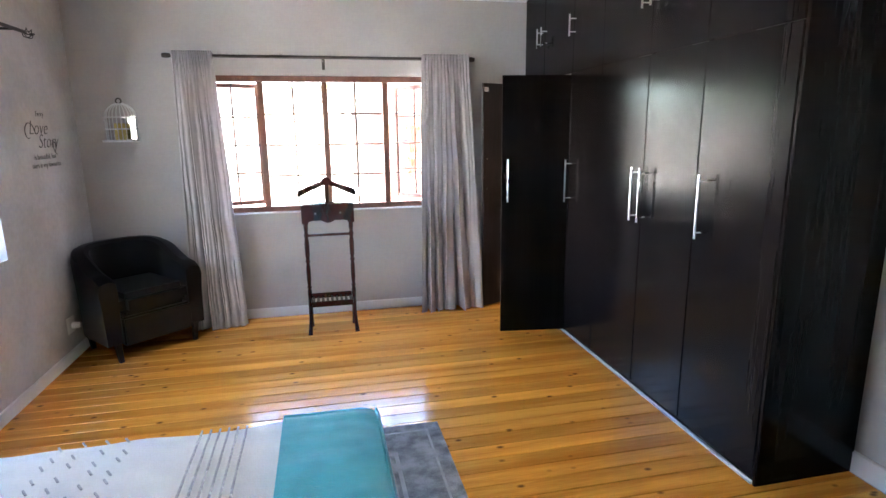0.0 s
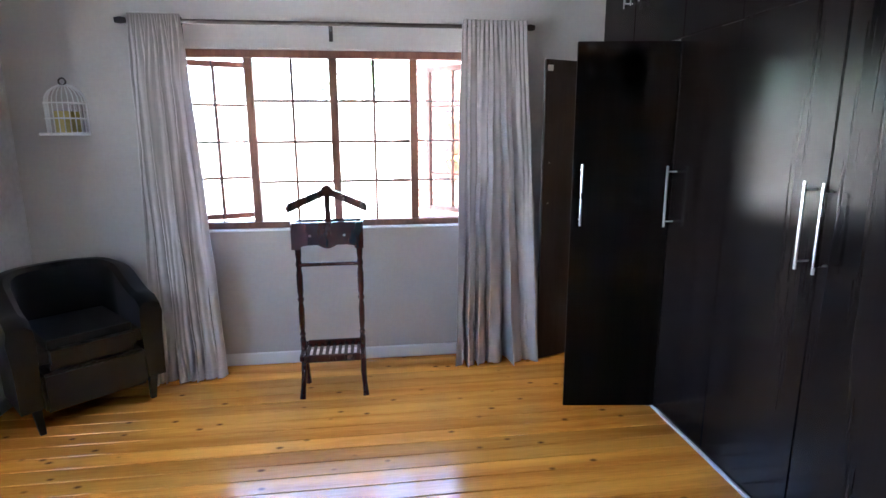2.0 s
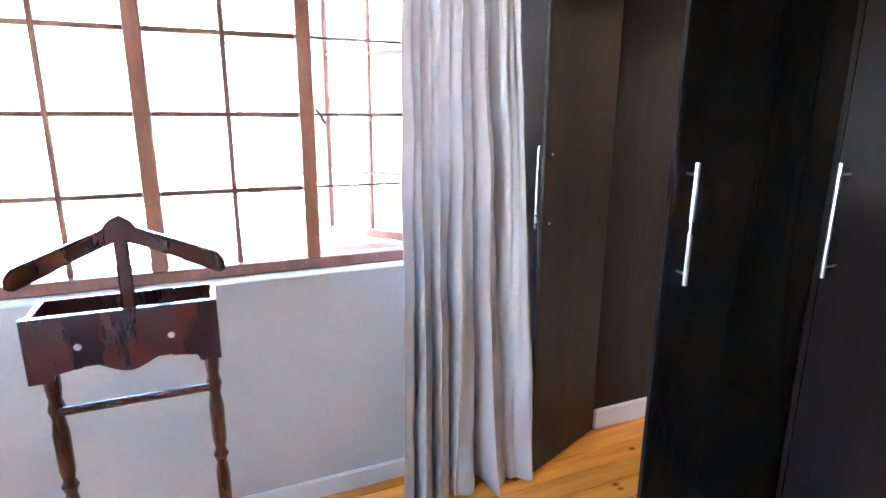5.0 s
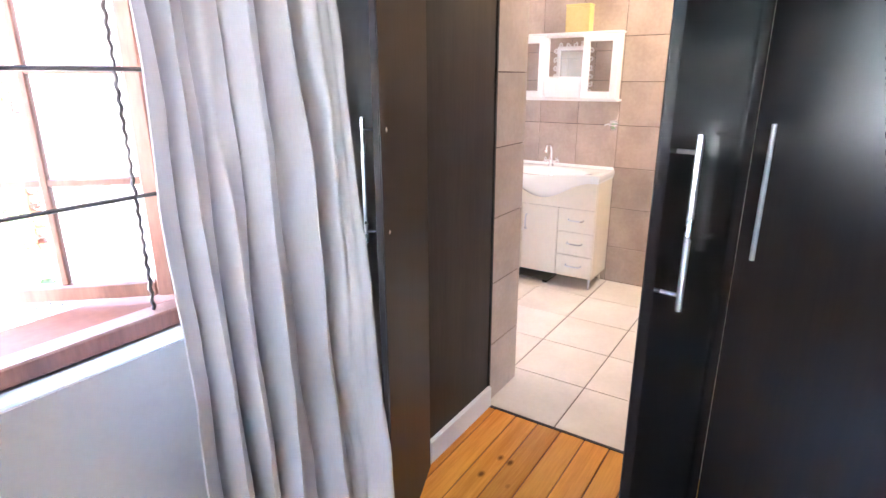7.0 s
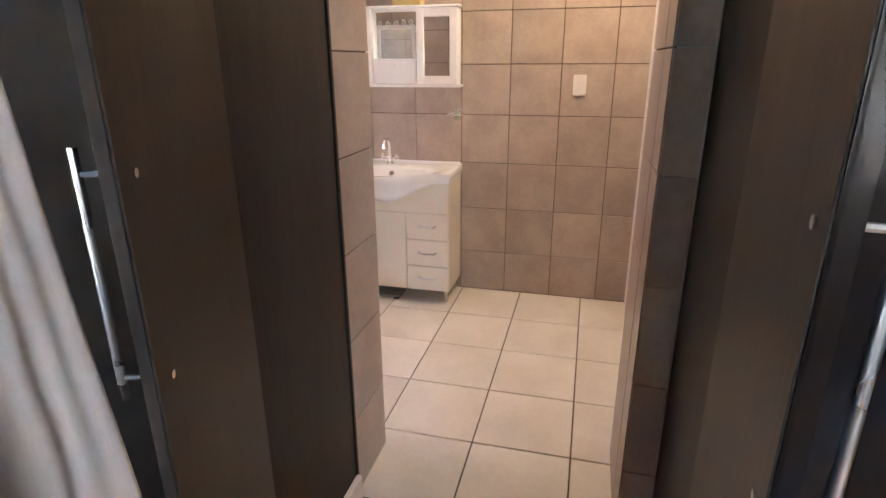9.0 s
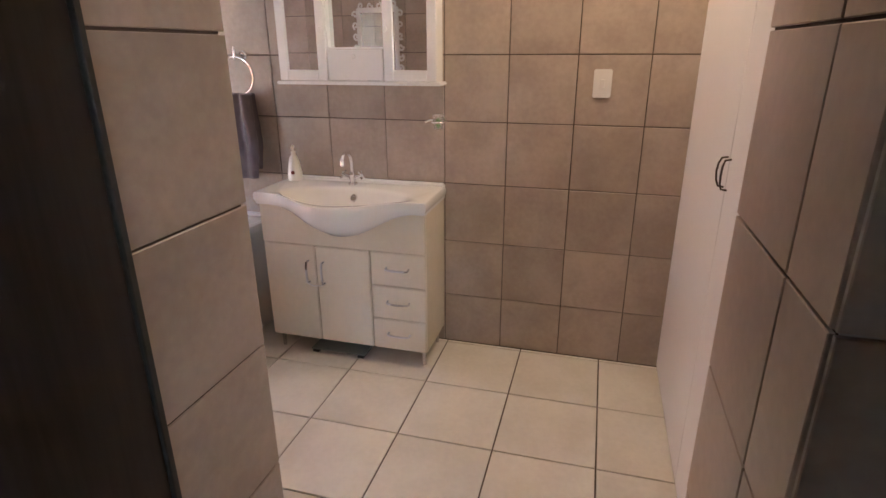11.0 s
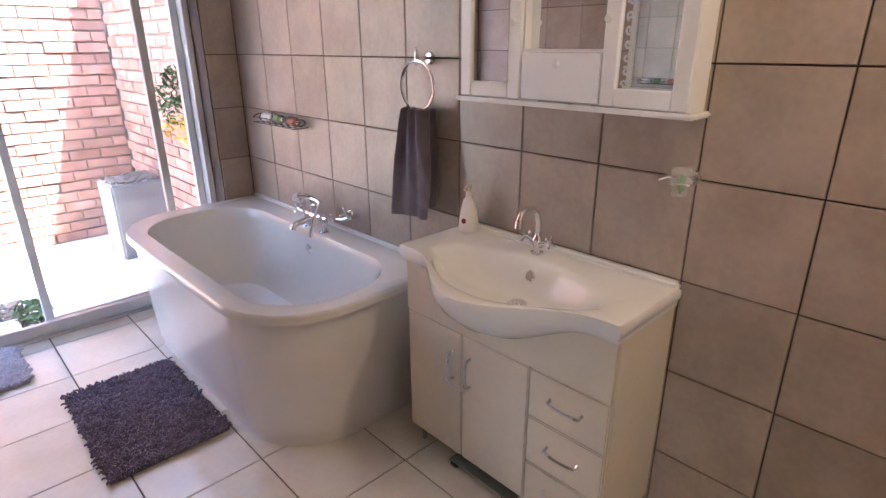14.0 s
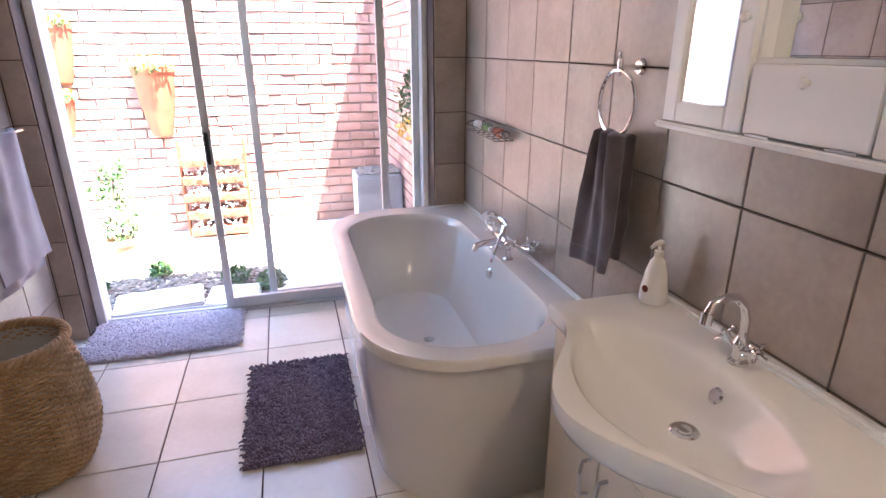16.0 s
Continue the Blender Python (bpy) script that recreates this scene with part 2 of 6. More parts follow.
def tube(bm, pts, r, seg=8, closed=False):
    """A round bar along points; r may be a number or a list."""
    pts = [Vector(p) for p in pts]
    n = len(pts)
    rs = r if isinstance(r, (list, tuple)) else [r] * n
    rings = []
    prev = None
    for i, p in enumerate(pts):
        if closed:
            d = pts[(i + 1) % n] - pts[i - 1]
        else:
            d = pts[min(i + 1, n - 1)] - pts[max(i - 1, 0)]
        d.normalize()
        if prev is None:
            u = d.orthogonal().normalized()
        else:
            u = (prev - d * prev.dot(d)).normalized()
        prev = u
        w = d.cross(u)
        rings.append([bm.verts.new(p + (u * math.cos(2 * math.pi * k / seg) + w * math.sin(2 * math.pi * k / seg)) * rs[i]) for k in range(seg)])
    pairs = list(zip(rings, rings[1:])) + ([(rings[-1], rings[0])] if closed else [])
    for a, b in pairs:
        for k in range(seg):
            bm.faces.new((a[k], a[(k + 1) % seg], b[(k + 1) % seg], b[k]))
    if not closed:
        bm.faces.new(rings[0][::-1])
        bm.faces.new(rings[-1])
    return bm


def bar(a, b, r, seg=10):
    return tube(bmesh.new(), (a, b), r, seg)


def sweep_outline(bm, loops):
    """Skins a list of closed loops (each a list of points, same count) in order."""
    rings = [[bm.verts.new(p) for p in lp] for lp in loops]
    n = len(rings[0])
    for a, b in zip(rings, rings[1:]):
        for k in range(n):
            bm.faces.new((a[k], a[(k + 1) % n], b[(k + 1) % n], b[k]))
    return rings


def arc(cx, cy, r, a0, a1, n):
    return [(cx + r * math.cos(radians(a0 + (a1 - a0) * k / n)), cy + r * math.sin(radians(a0 + (a1 - a0) * k / n))) for k in range(n + 1)]


# ---- the setting ----
CEIL = 2.77
WX, EX = -1.638, 2.60          # bedroom west and east wall faces
NY, SY = 4.95, -1.70          # bedroom north and south wall faces
BE, BN, BW = 4.58, 7.72, 2.33  # bathroom east, north and west wall faces


def wall(name, items, material, label="", category="wall"):
    return tagged(part(name, boxes(items), material), label or "plain painted plaster wall", category, kind="structure")


# bedroom
W0, W1, WZ0, WZ1 = -0.772, 1.318, 0.925, 2.072
wall("wall_north", [((WX - 0.25, NY, -0.15), (W0, 5.20, CEIL)), ((W1, NY, -0.15), (2.877, 5.20, CEIL)),
                    ((W0, NY, -0.15), (W1, 5.20, WZ0)), ((W0, NY, WZ1), (W1, 5.20, CEIL))], M_WALL, "grey-beige painted wall with a wide window opening")
wall("wall_west", [((WX - 0.25, SY, -0.15), (WX, 1.85, CEIL)), ((WX - 0.25, 3.69, -0.15), (WX, NY, CEIL)),
                   ((WX - 0.25, 1.85, -0.15), (WX, 3.69, 0.89)), ((WX - 0.25, 1.85, 2.07), (WX, 3.69, CEIL))], M_WALLW, "mottled grey painted wall with lettering on it")
wall("wall_south", [((WX - 0.25, SY - 0.25, -0.15), (EX + 0.29, SY, CEIL))], M_WALL)
wall("wall_east", [((EX, SY, -0.15), (2.894, 4.05, CEIL)), ((EX, 4.05, 2.04), (2.894, NY, CEIL))], M_WALL, "grey-beige painted wall behind the fitted wardrobe")
tagged(part("ceiling", one((WX, SY, CEIL), (2.894, NY, CEIL + 0.12)), M_CEIL), "flat white painted bedroom ceiling", "ceiling", kind="structure")
bm = bmesh.new()
for lo, hi in (((WX, NY - 0.07, CEIL - 0.075), (2.06, NY - 0.001, CEIL - 0.001)), ((WX + 0.001, SY, CEIL - 0.075), (WX + 0.07, NY - 0.071, CEIL - 0.001))):
    box(bm, lo, hi, 0.02, 2)
tagged(part("cornice", bm, M_WHITE), "white moulded ceiling cornice", "trim", kind="structure")
floor = tagged(part("floor", one((WX, SY, -0.15), (2.585, NY, -0.006)), M_GAP), "varnished knotty pine plank floor", "floor", kind="structure")


def skirting(name, lo, hi, label="white painted skirting board"):
    bm = bmesh.new()
    box(bm, lo, hi, 0.005, 2)
    return tagged(part(name, bm, M_WHITE), label, "baseboard", kind="structure")


skirting("baseboard_north", (WX + 0.02, NY - 0.018, 0.0), (2.04, NY - 0.0005, 0.085))
skirting("baseboard_west", (WX + 0.0005, SY + 0.02, 0.0), (WX + 0.018, NY - 0.02, 0.085))
skirting("baseboard_east", (EX - 0.018, SY + 0.02, 0.0), (EX - 0.0005, 1.915, 0.11))
skirting("baseboard_passage", (2.085, 4.914, 0.0), (2.588, 4.934, 0.105))
tagged(part("window_ledge", one((W0 + 0.002, 4.945, WZ0 + 0.001), (W1 - 0.002, 5.005, WZ0 + 0.012), 0.004), M_WHITE), "white painted inner window sill", "window sill", kind="structure")

# bathroom shell; the faces of its tiles stand 8 mm proud of these
T = 0.008
wall("wall_bath_east", [((BE + T, 3.2, -0.15), (BE + 0.25, BN + 0.27, 2.62))], M_GROUT, "beige ceramic tiled bathroom wall with dark grout")
wall("wall_bath_west", [((BW - 0.25, 5.201, -0.15), (BW - T, BN + 0.27, 2.62))], M_GROUT, "beige ceramic tiled bathroom wall with dark grout")
wall("wall_bath_north", [((BW - T + 0.001, BN + T, -0.15), (2.435, BN + 0.27, 2.62)), ((4.393, BN + T, -0.15), (BE + T - 0.001, BN + 0.27, 2.62)),
                         ((2.435, BN + T, 2.12), (4.393, BN + 0.27, 2.62))], M_GROUT, "tiled wall round a sliding glass door")
wall("wall_bath_south", [((2.896, 3.2, -0.15), (3.052, 4.052, 2.62)), ((3.053, 3.2, -0.15), (BE + T - 0.001, 3.39, 2.62))], M_GROUT, "tiled wall beside a tall white cupboard")
tagged(part("ceiling_bath", one((2.11, 3.2, 2.621), (4.83, 7.99, 2.74)), M_CEIL), "flat white painted bathroom ceiling", "ceiling", kind="structure")
floor_b = tagged(part("floor_bath", boxes([((2.588, 3.4, -0.15), (BE + T, BN + 0.26, -0.006)), ((BW - T, 5.2, -0.15), (2.587, BN + 0.26, -0.006))]), M_GROUT), "cream ceramic tiled bathroom floor with dark grout", "floor", kind="structure")
wall("door_reveal", [((EX + 0.002, NY - 0.004, 0), (2.881, NY - 0.0005, 2.04)), ((EX + 0.002, 4.0505, 0), (2.895, 4.053, 2.04))], M_GROUT, "grouted door reveal")
tagged(part("threshold", one((2.575, 4.06, -0.004), (2.592, 4.94, 0.003), 0.002), M_BLACK), "thin dark threshold strip between boards and tiles", "threshold", kind="structure")

# ---- fitted wardrobe ----
CX = 2.056


def pull(parent, y, z0, z1, x, side=-1):
    """A steel bar handle on two short posts, standing off a face at x."""
    h = part("handle", bar((x + side * 0.052, y, z0), (x + side * 0.052, y, z1), 0.006, 10), M_STEEL, parent, "brushed steel bar handle", True)
    for z in (z0 + 0.03, z1 - 0.03):
        part("post", bar((x + side * 0.001, y, z), (x + side * 0.050, y, z), 0.004, 8), M_STEEL, h)
    return h


def wardrobe(y0, y1, handle_y, upper_handle_y, low=True, z_low=2.015):
    w = thing("wardrobe_unit", pose(CX, (y0 + y1) / 2, 0), "tall glossy dark-stained fitted wardrobe unit with steel handles", "wardrobe", "fitted wardrobe units")
    c = (y0 + y1) / 2
    d = EX - CX - 0.004
    a, b = y0 - c, y1 - c
    z0 = 0.0 if low else z_low
    part("side_panel", one((0.02, a + 0.0005, z0), (d, a + 0.018, CEIL - 0.002)), M_DARKIN, w)
    part("side_panel", one((0.02, b - 0.018, z0), (d, b - 0.0005, CEIL - 0.002)), M_DARKIN, w)
    part("plinth", one((0.02, a + 0.018, z0), (d, b - 0.018, z0 + 0.05)), M_DARKIN, w)
    part("back_panel", one((d - 0.012, a + 0.018, z0 + 0.05), (d, b - 0.018, CEIL - 0.002)), M_DARKIN, w)
    part("shelf", one((0.02, a + 0.018, z_low + 0.052), (d - 0.012, b - 0.018, z_low + 0.07)), M_DARKIN, w)
    if low:
        dr = part("door", one((0, a + 0.002, 0.035), (0.019, b - 0.002, z_low - 0.003), 0.003, 2), M_DARK, w, "glossy dark-stained door")
        pull(dr, handle_y - c, 1.066, 1.384, 0)
    up = part("upper_door", one((0, a + 0.002, z_low + 0.003), (0.019, b - 0.002, CEIL - 0.03), 0.003, 2), M_DARK, w, "glossy dark-stained upper door")
    pull(up, upper_handle_y - c, 2.262, 2.412, 0)
    return w


wardrobe(1.918, 2.476, 2.39, 2.39)
wardrobe(2.476, 2.958, 2.916, 2.908)
wardrobe(2.958, 3.51, 3.0, 2.99)
wardrobe(3.51, 3.962, 3.922, 3.93)
wardrobe(3.962, 4.505, 0, 4.463, low=False)
wardrobe(4.505, 4.945, 0, 4.548, low=False)
base_strip = thing("plinth_strip", pose(CX, 2.98, 0), "thin pale metal strip along the wardrobe base", "trim strip")
part("strip", one((-0.004, -1.06, 0.0005), (0.012, 1.04, 0.016), 0.002), M_ALU, base_strip)
end = thing("wardrobe_end_panel", pose(CX, 1.897, 0), "dark-stained end panel of the fitted wardrobe", "wardrobe panel")
part("panel", one((0, 0, 0), (0.536, 0.019, CEIL - 0.002), 0.003), M_DARK, end)


def leaf(hinge, free, z1, handle_side, label, screws):
    """A wardrobe leaf that stands open; handle_side: +1 for its left face seen from the hinge."""
    h, f = Vector((*hinge, 0)), Vector((*free, 0))
    ang = math.degrees(math.atan2(f.y - h.y, f.x - h.x))
    wd = (f - h).length
    t = thing("passage_door", pose(hinge[0], hinge[1], 0.0, 0, 0, ang), label, "door", "open passage doors")
    p = part("leaf", one((0, 0, 0.02), (wd, 0.019, z1), 0.003, 2), M_DARK if handle_side > 0 else M_DARKIN, t)
    yy = 0.019 + 0.036 if handle_side > 0 else -0.042
    y_face = 0.018 if handle_side > 0 else 0.001
    hx_ = 0.04 if handle_side > 0 else 0.045
    hd = part("handle", bar((wd - hx_, yy, 1.07), (wd - hx_, yy, 1.391), 0.006, 12), M_STEEL, p, "brushed steel bar handle", True)
    for z in (1.1, 1.361):
        part("post", bar((wd - hx_, y_face, z), (wd - hx_, yy, z), 0.004, 8), M_STEEL, hd)
        iy = -0.0042 if handle_side > 0 else 0.0205
        part("screw", bar((wd - hx_, iy + 0.001, z), (wd - hx_, iy - 0.001, z), 0.006, 10), M_STEEL, p)
    iy0, iy1 = (-0.012, 0.0005) if handle_side > 0 else (0.0185, 0.031)
    if handle_side > 0:
        part("inner_face", one((0.003, -0.003, 0.024), (wd - 0.003, -0.0004, z1 - 0.004), 0.001), M_DARKIN, t, "worn dark brown inner face")
    if screws:
        part("catch", one((wd - 0.05, iy0, z1 - 0.07), (wd - 0.012, iy1, z1 - 0.035), 0.002), M_STEEL, p, "small metal door catch")
    return t


leaf((2.0575, 3.995), (1.548, 4.064), 2.0, 1, "tall dark-stained wardrobe door standing open into the room", False)
leaf((2.05, 4.915), (1.587, 4.73), 2.0, -1, "tall dark-stained wardrobe door standing open beside the curtain", True)
wedge = thing("wooden_wedge", pose(2.040, 4.016, 0), "small pale wooden door wedge on the floor", "door wedge")
part("wedge", one((-0.014, -0.012, 0.0005), (0.014, 0.012, 0.055), 0.004), surface("raw_pine_offcut", (0.42, 0.26, 0.12), (0.55, 0.37, 0.19), (0.6, 0.8)), wedge)
stile = thing("wardrobe_stile", pose(CX, 3.977, 0), "narrow dark-stained stile between wardrobe and passage", "wardrobe panel")
part("stile", one((0.002, -0.0135, 0.0), (0.03, 0.012, 2.012), 0.002), M_DARK, stile)
lining = thing("passage_lining", pose(2.075, 4.936, 0), "dark brown board lining the side of the passage", "wardrobe panel")
part("board", one((0, 0, 0.0), (0.512, 0.0125, 2.012), 0.002), M_DARKIN, lining)
part("edge", one((0.5125, -0.006, 0.0), (0.526, 0.0125, 2.03), 0.002), M_BLACK, lining, "black edge strip")

# ---- bathtub ----
def stadium(cx, cy, hx, hy, r, n=10):
    pts = []
    for sx, sy, a in ((1, 1, 0), (-1, 1, 90), (-1, -1, 180), (1, -1, 270)):
        pts += arc(cx + sx * (hx - r), cy + sy * (hy - r), r, a, a + 90, n)
    return pts


tub = thing("bathtub", pose(BE, 6.846, 0), "white acrylic back-to-wall bathtub with a curved front", "bathtub")
bm = bmesh.new()


def rim_loop(k, z, n=12):
    """From the outer edge (k = 0) to the inner edge (k = 1); the wall side keeps square corners."""
    hx, hy = 0.415, 0.862
    outer = []
    r = 0.34
    for sx, sy, a in ((1, 1, 0), (-1, 1, 90), (-1, -1, 180), (1, -1, 270)):
        rr = 0.03 if sx > 0 else r
        outer += arc(-0.419 + sx * (hx - rr), sy * (hy - rr), rr, a, a + 90, n)
    inner = stadium(-0.443, -0.016, 0.303, 0.757, 0.275, n)
    return [(x0 + (x1 - x0) * k, y0 + (y1 - y0) * k, z) for (x0, y0), (x1, y1) in zip(outer, inner)]


def bowl_loop(hx, hy, r, z, n=12):
    return [(x, y, z) for x, y in stadium(-0.443, -0.016, hx, hy, r, n)]


def skirt_loop(inset, z):
    return [(x + inset * (1 if x < -0.2 else 0.1), y * (1 - inset / 0.862), z) for x, y, _ in rim_loop(0, 0)]


sk = bmesh.new()
sweep_outline(sk, [skirt_loop(0.062, 0.0), skirt_loop(0.058, 0.06), skirt_loop(0.052, 0.064), skirt_loop(0.042, 0.30), skirt_loop(0.026, 0.56), skirt_loop(0.024, 0.58)])
bmesh.ops.recalc_face_normals(sk, faces=sk.faces)
part("skirt", sk, M_ACRYL, tub, "curved white front panel", True)
loops = [rim_loop(0.2, 0.575), rim_loop(0.02, 0.598), rim_loop(0.0, 0.583), rim_loop(0.0, 0.607), rim_loop(0.02, 0.616), rim_loop(0.06, 0.62), rim_loop(0.86, 0.619), rim_loop(0.96, 0.616),
         rim_loop(1.0, 0.605), bowl_loop(0.294, 0.745, 0.268, 0.57), bowl_loop(0.272, 0.705, 0.25, 0.42), bowl_loop(0.245, 0.65, 0.225, 0.28),
         bowl_loop(0.205, 0.58, 0.19, 0.21), bowl_loop(0.12, 0.47, 0.11, 0.19), bowl_loop(0.03, 0.2, 0.028, 0.187)]
rings = sweep_outline(bm, loops)
bm.faces.new(rings[-1])
bmesh.ops.recalc_face_normals(bm, faces=bm.faces)
part("basin", bm, M_ACRYL, tub, "glossy white oval tub with a broad rim", True)
bm = bmesh.new()
box(bm, (-0.014, -0.857, 0.612), (-0.001, 0.857, 0.640), 0.006, 2)
part("upstand", bm, M_ACRYL, tub, "raised white edge along the tiles")
part("drain", lathe(bmesh.new(), [(0, 0.003), (0.022, 0.003), (0.026, 0)], 20, pose(-0.43, 0.05, 0.188)), M_CHROME, tub, "chrome drain", True)
part("overflow", lathe(bmesh.new(), [(0, 0.012), (0.018, 0.010), (0.024, 0)], 20, pose(-0.158, -0.02, 0.53, 0, -84, 0)), M_CHROME, tub, "chrome overflow", True)

# ---- vanity ----
VY0, VY1 = 5.005, 5.862
VC, VH = (VY0 + VY1) / 2, (VY1 - VY0) / 2
van = thing("vanity_cabinet", pose(BE, VC, 0), "cream lacquered vanity cabinet on metal legs", "vanity cabinet")
fx = -0.305
for a, b in ((-VH + 0.012, -VH + 0.028), (VH - 0.028, VH - 0.012)):
    part("side_panel", one((fx, a, 0.088), (-0.002, b, 0.79)), M_CREAM, van)
part("bottom", one((fx, -VH + 0.028, 0.088), (-0.002, VH - 0.028, 0.104)), M_CREAM, van)
part("back_panel", one((-0.01, -VH + 0.028, 0.104), (-0.002, VH - 0.028, 0.70)), M_CREAM, van)
part("shelf", one((fx, -VH + 0.028, 0.55), (-0.01, VH - 0.028, 0.566)), M_CREAM, van)


def bulge(y):
    """1 in the middle of the front, 0 at both ends."""
    k = min(1, abs(y / VH + 0.02) / 0.88)
    return 0.5 + 0.5 * math.cos(math.pi * k)


def front(name, ya, yb, za, zb, label=""):
    return part(name, one((fx - 0.018, ya + 0.002, za + 0.002), (fx - 0.0005, yb - 0.002, zb - 0.002), 0.004, 2), M_CREAM, van, label)


def bow(parent, a, b, out, r=0.005):
    """A bowed pull from a to b that stands off by out."""
    a, b, out = Vector(a), Vector(b), Vector(out)
    pts = [a, a + out * 0.75 + (b - a) * 0.02] + [a + (b - a) * k + out * (0.8 + 0.2 * math.sin(math.pi * k)) for k in (0.12, 0.3, 0.5, 0.7, 0.88)] + [b + out * 0.75 - (b - a) * 0.02, b]
    return part("handle", tube(bmesh.new(), pts, r, 8), M_STEEL, parent, "bowed satin-steel handle", True)


ye, y1, y2, y3 = VH - 0.012, 0.14, -0.144, -VH + 0.012
ap = bmesh.new()
cols = []
for k in range(41):
    y = y3 + 0.002 + (ye - y3 - 0.004) * k / 40
    zt = 0.79 - 0.125 * bulge(y)
    cols.append([ap.verts.new(p) for p in ((fx - 0.018, y, 0.598), (fx - 0.018, y, zt), (fx - 0.001, y, zt), (fx - 0.001, y, 0.598))])
for a, b in zip(cols, cols[1:]):
    for k in range(4):
        ap.faces.new((a[k], a[(k + 1) % 4], b[(k + 1) % 4], b[k]))
ap.faces.new(cols[0][::-1]); ap.faces.new(cols[-1])
bmesh.ops.recalc_face_normals(ap, faces=ap.faces)
part("apron", ap, M_CREAM, van, "plain cream apron below the basin")
d1 = front("door", y1, ye, 0.088, 0.596)
bow(d1, (fx - 0.018, y1 + 0.04, 0.405), (fx - 0.018, y1 + 0.04, 0.515), (-0.028, 0, 0))
d2 = front("door", y2, y1, 0.088, 0.596)
bow(d2, (fx - 0.018, y1 - 0.04, 0.405), (fx - 0.018, y1 - 0.04, 0.515), (-0.028, 0, 0))
part("child_lock", tube(bmesh.new(), [(fx - 0.05, y1 + 0.045, 0.415), (fx - 0.056, y1, 0.402), (fx - 0.05, y1 - 0.045, 0.405)], 0.003, 6), M_PLASTIC, van, "clear plastic child lock strap", True)
for za, zb in ((0.088, 0.252), (0.252, 0.425), (0.425, 0.596)):
    dw = front("drawer", y3, y2, za, zb)
    c = (y3 + y2) / 2
    bow(dw, (fx - 0.018, c - 0.055, (za + zb) / 2 + 0.01), (fx - 0.018, c + 0.055, (za + zb) / 2 + 0.01), (-0.026, 0, -0.006))
for sx in (fx + 0.03, -0.04):
    for sy in (-VH + 0.04, VH - 0.04):
        part("leg", tube(bmesh.new(), ((sx, sy, 0), (sx, sy, 0.088)), [0.009, 0.013], 12), M_STEEL, van, "tapered metal leg", True)

bas = thing("wash_basin", pose(BE, VC, 0.708), "white ceramic countertop basin with a bowed front", "wash basin")
bm = bmesh.new()
N = 28


def edge_x(s, depth):
    """Front edge depth across the width, s from -1 to 1; bulges forward in the middle."""
    k = min(1, abs(s + 0.02) / 0.86)
    return -(0.345 + depth * (0.5 + 0.5 * math.cos(math.pi * k)))


def top_loop(inset, z, drop=0.0):
    pts = []
    for k in range(N + 1):
        s = 1 - 2 * k / N
        pts.append((edge_x(s, 0.185) + inset, s * (VH - inset) , z))
    for k in range(N + 1):
        s = -1 + 2 * k / N
        pts.append((-0.002 - inset * 0.2, s * (VH - inset), z))
    return pts


def bowl(scale, z, shift=0.0, e=0.5):
    pts = []
    for k in range(N + 1):
        s = 1 - 2 * k / N
        y = s * 0.325 * scale
        pts.append((-0.28 - (0.178 * (max(0, 1 - s * s)) ** e) * scale + shift, y - 0.0, z))
    for k in range(N + 1):
        s = -1 + 2 * k / N
        y = s * 0.325 * scale
        pts.append((-0.28 + (0.165 * (max(0, 1 - s * s)) ** 0.5) * scale + shift, y, z))
    return pts


def mid(a, b, k, z):
    return [(p[0] + (q[0] - p[0]) * k, p[1] + (q[1] - p[1]) * k, z) for p, q in zip(a, b)]


t0 = top_loop(0.0, 0)
b0 = bowl(1.0, 0, 0, 0.95)


def lower(pull, drop):
    """The underside: ends stay a thin slab, the middle sinks into a belly."""
    pts = []
    for x, y, _ in t0:
        if x < -0.1:
            b = bulge(y)
            pts.append((x + pull * (0.012 + 0.26 * b * pull), y * 0.985, 0.10 - drop * (0.02 + 0.15 * b)))
        else:
            pts.append((x, y * 0.985, 0.10 - drop * 0.02))
    return pts


belly1, belly2, belly3, belly4 = lower(0.3, 0.25), lower(0.55, 0.55), lower(0.8, 0.85), lower(1.0, 1.0)
loops = [belly4, belly3, belly2, belly1, [(x, y, 0.105) for x, y, z in t0], [(x, y, 0.128) for x, y, z in t0],
         mid(t0, b0, 0.04, 0.138), mid(t0, b0, 0.12, 0.139), mid(t0, b0, 0.85, 0.134), mid(t0, b0, 0.97, 0.130), bowl(0.985, 0.124, 0, 0.95), bowl(0.95, 0.112, 0, 0.85), bowl(0.87, 0.088, 0.001, 0.72), bowl(0.76, 0.063, 0.003, 0.6), bowl(0.62, 0.042, 0.016), bowl(0.45, 0.028, 0.034), bowl(0.27, 0.02, 0.05), bowl(0.1, 0.017, 0.056)]
rings = sweep_outline(bm, loops)
bm.faces.new(rings[-1])
bmesh.ops.recalc_face_normals(bm, faces=bm.faces)
part("basin", bm, M_CERAMIC, bas, "", True)
part("upstand", one((-0.03, -VH + 0.002, 0.13), (-0.001, VH - 0.002, 0.158), 0.009, 3), M_CERAMIC, bas, "raised back edge")
part("drain", lathe(bmesh.new(), [(0, 0.006), (0.014, 0.006), (0.016, 0.002), (0.028, 0.003), (0.032, 0)], 24, pose(-0.224, -0.01, 0.0185)), M_CHROME, bas, "chrome pop-up drain", True)
part("overflow", lathe(bmesh.new(), [(0, 0.004), (0.014, 0.004), (0.019, 0)], 20, pose(-0.149, 0, 0.088, 0, -62, 0)), M_CHROME, bas, "chrome overflow cap", True)


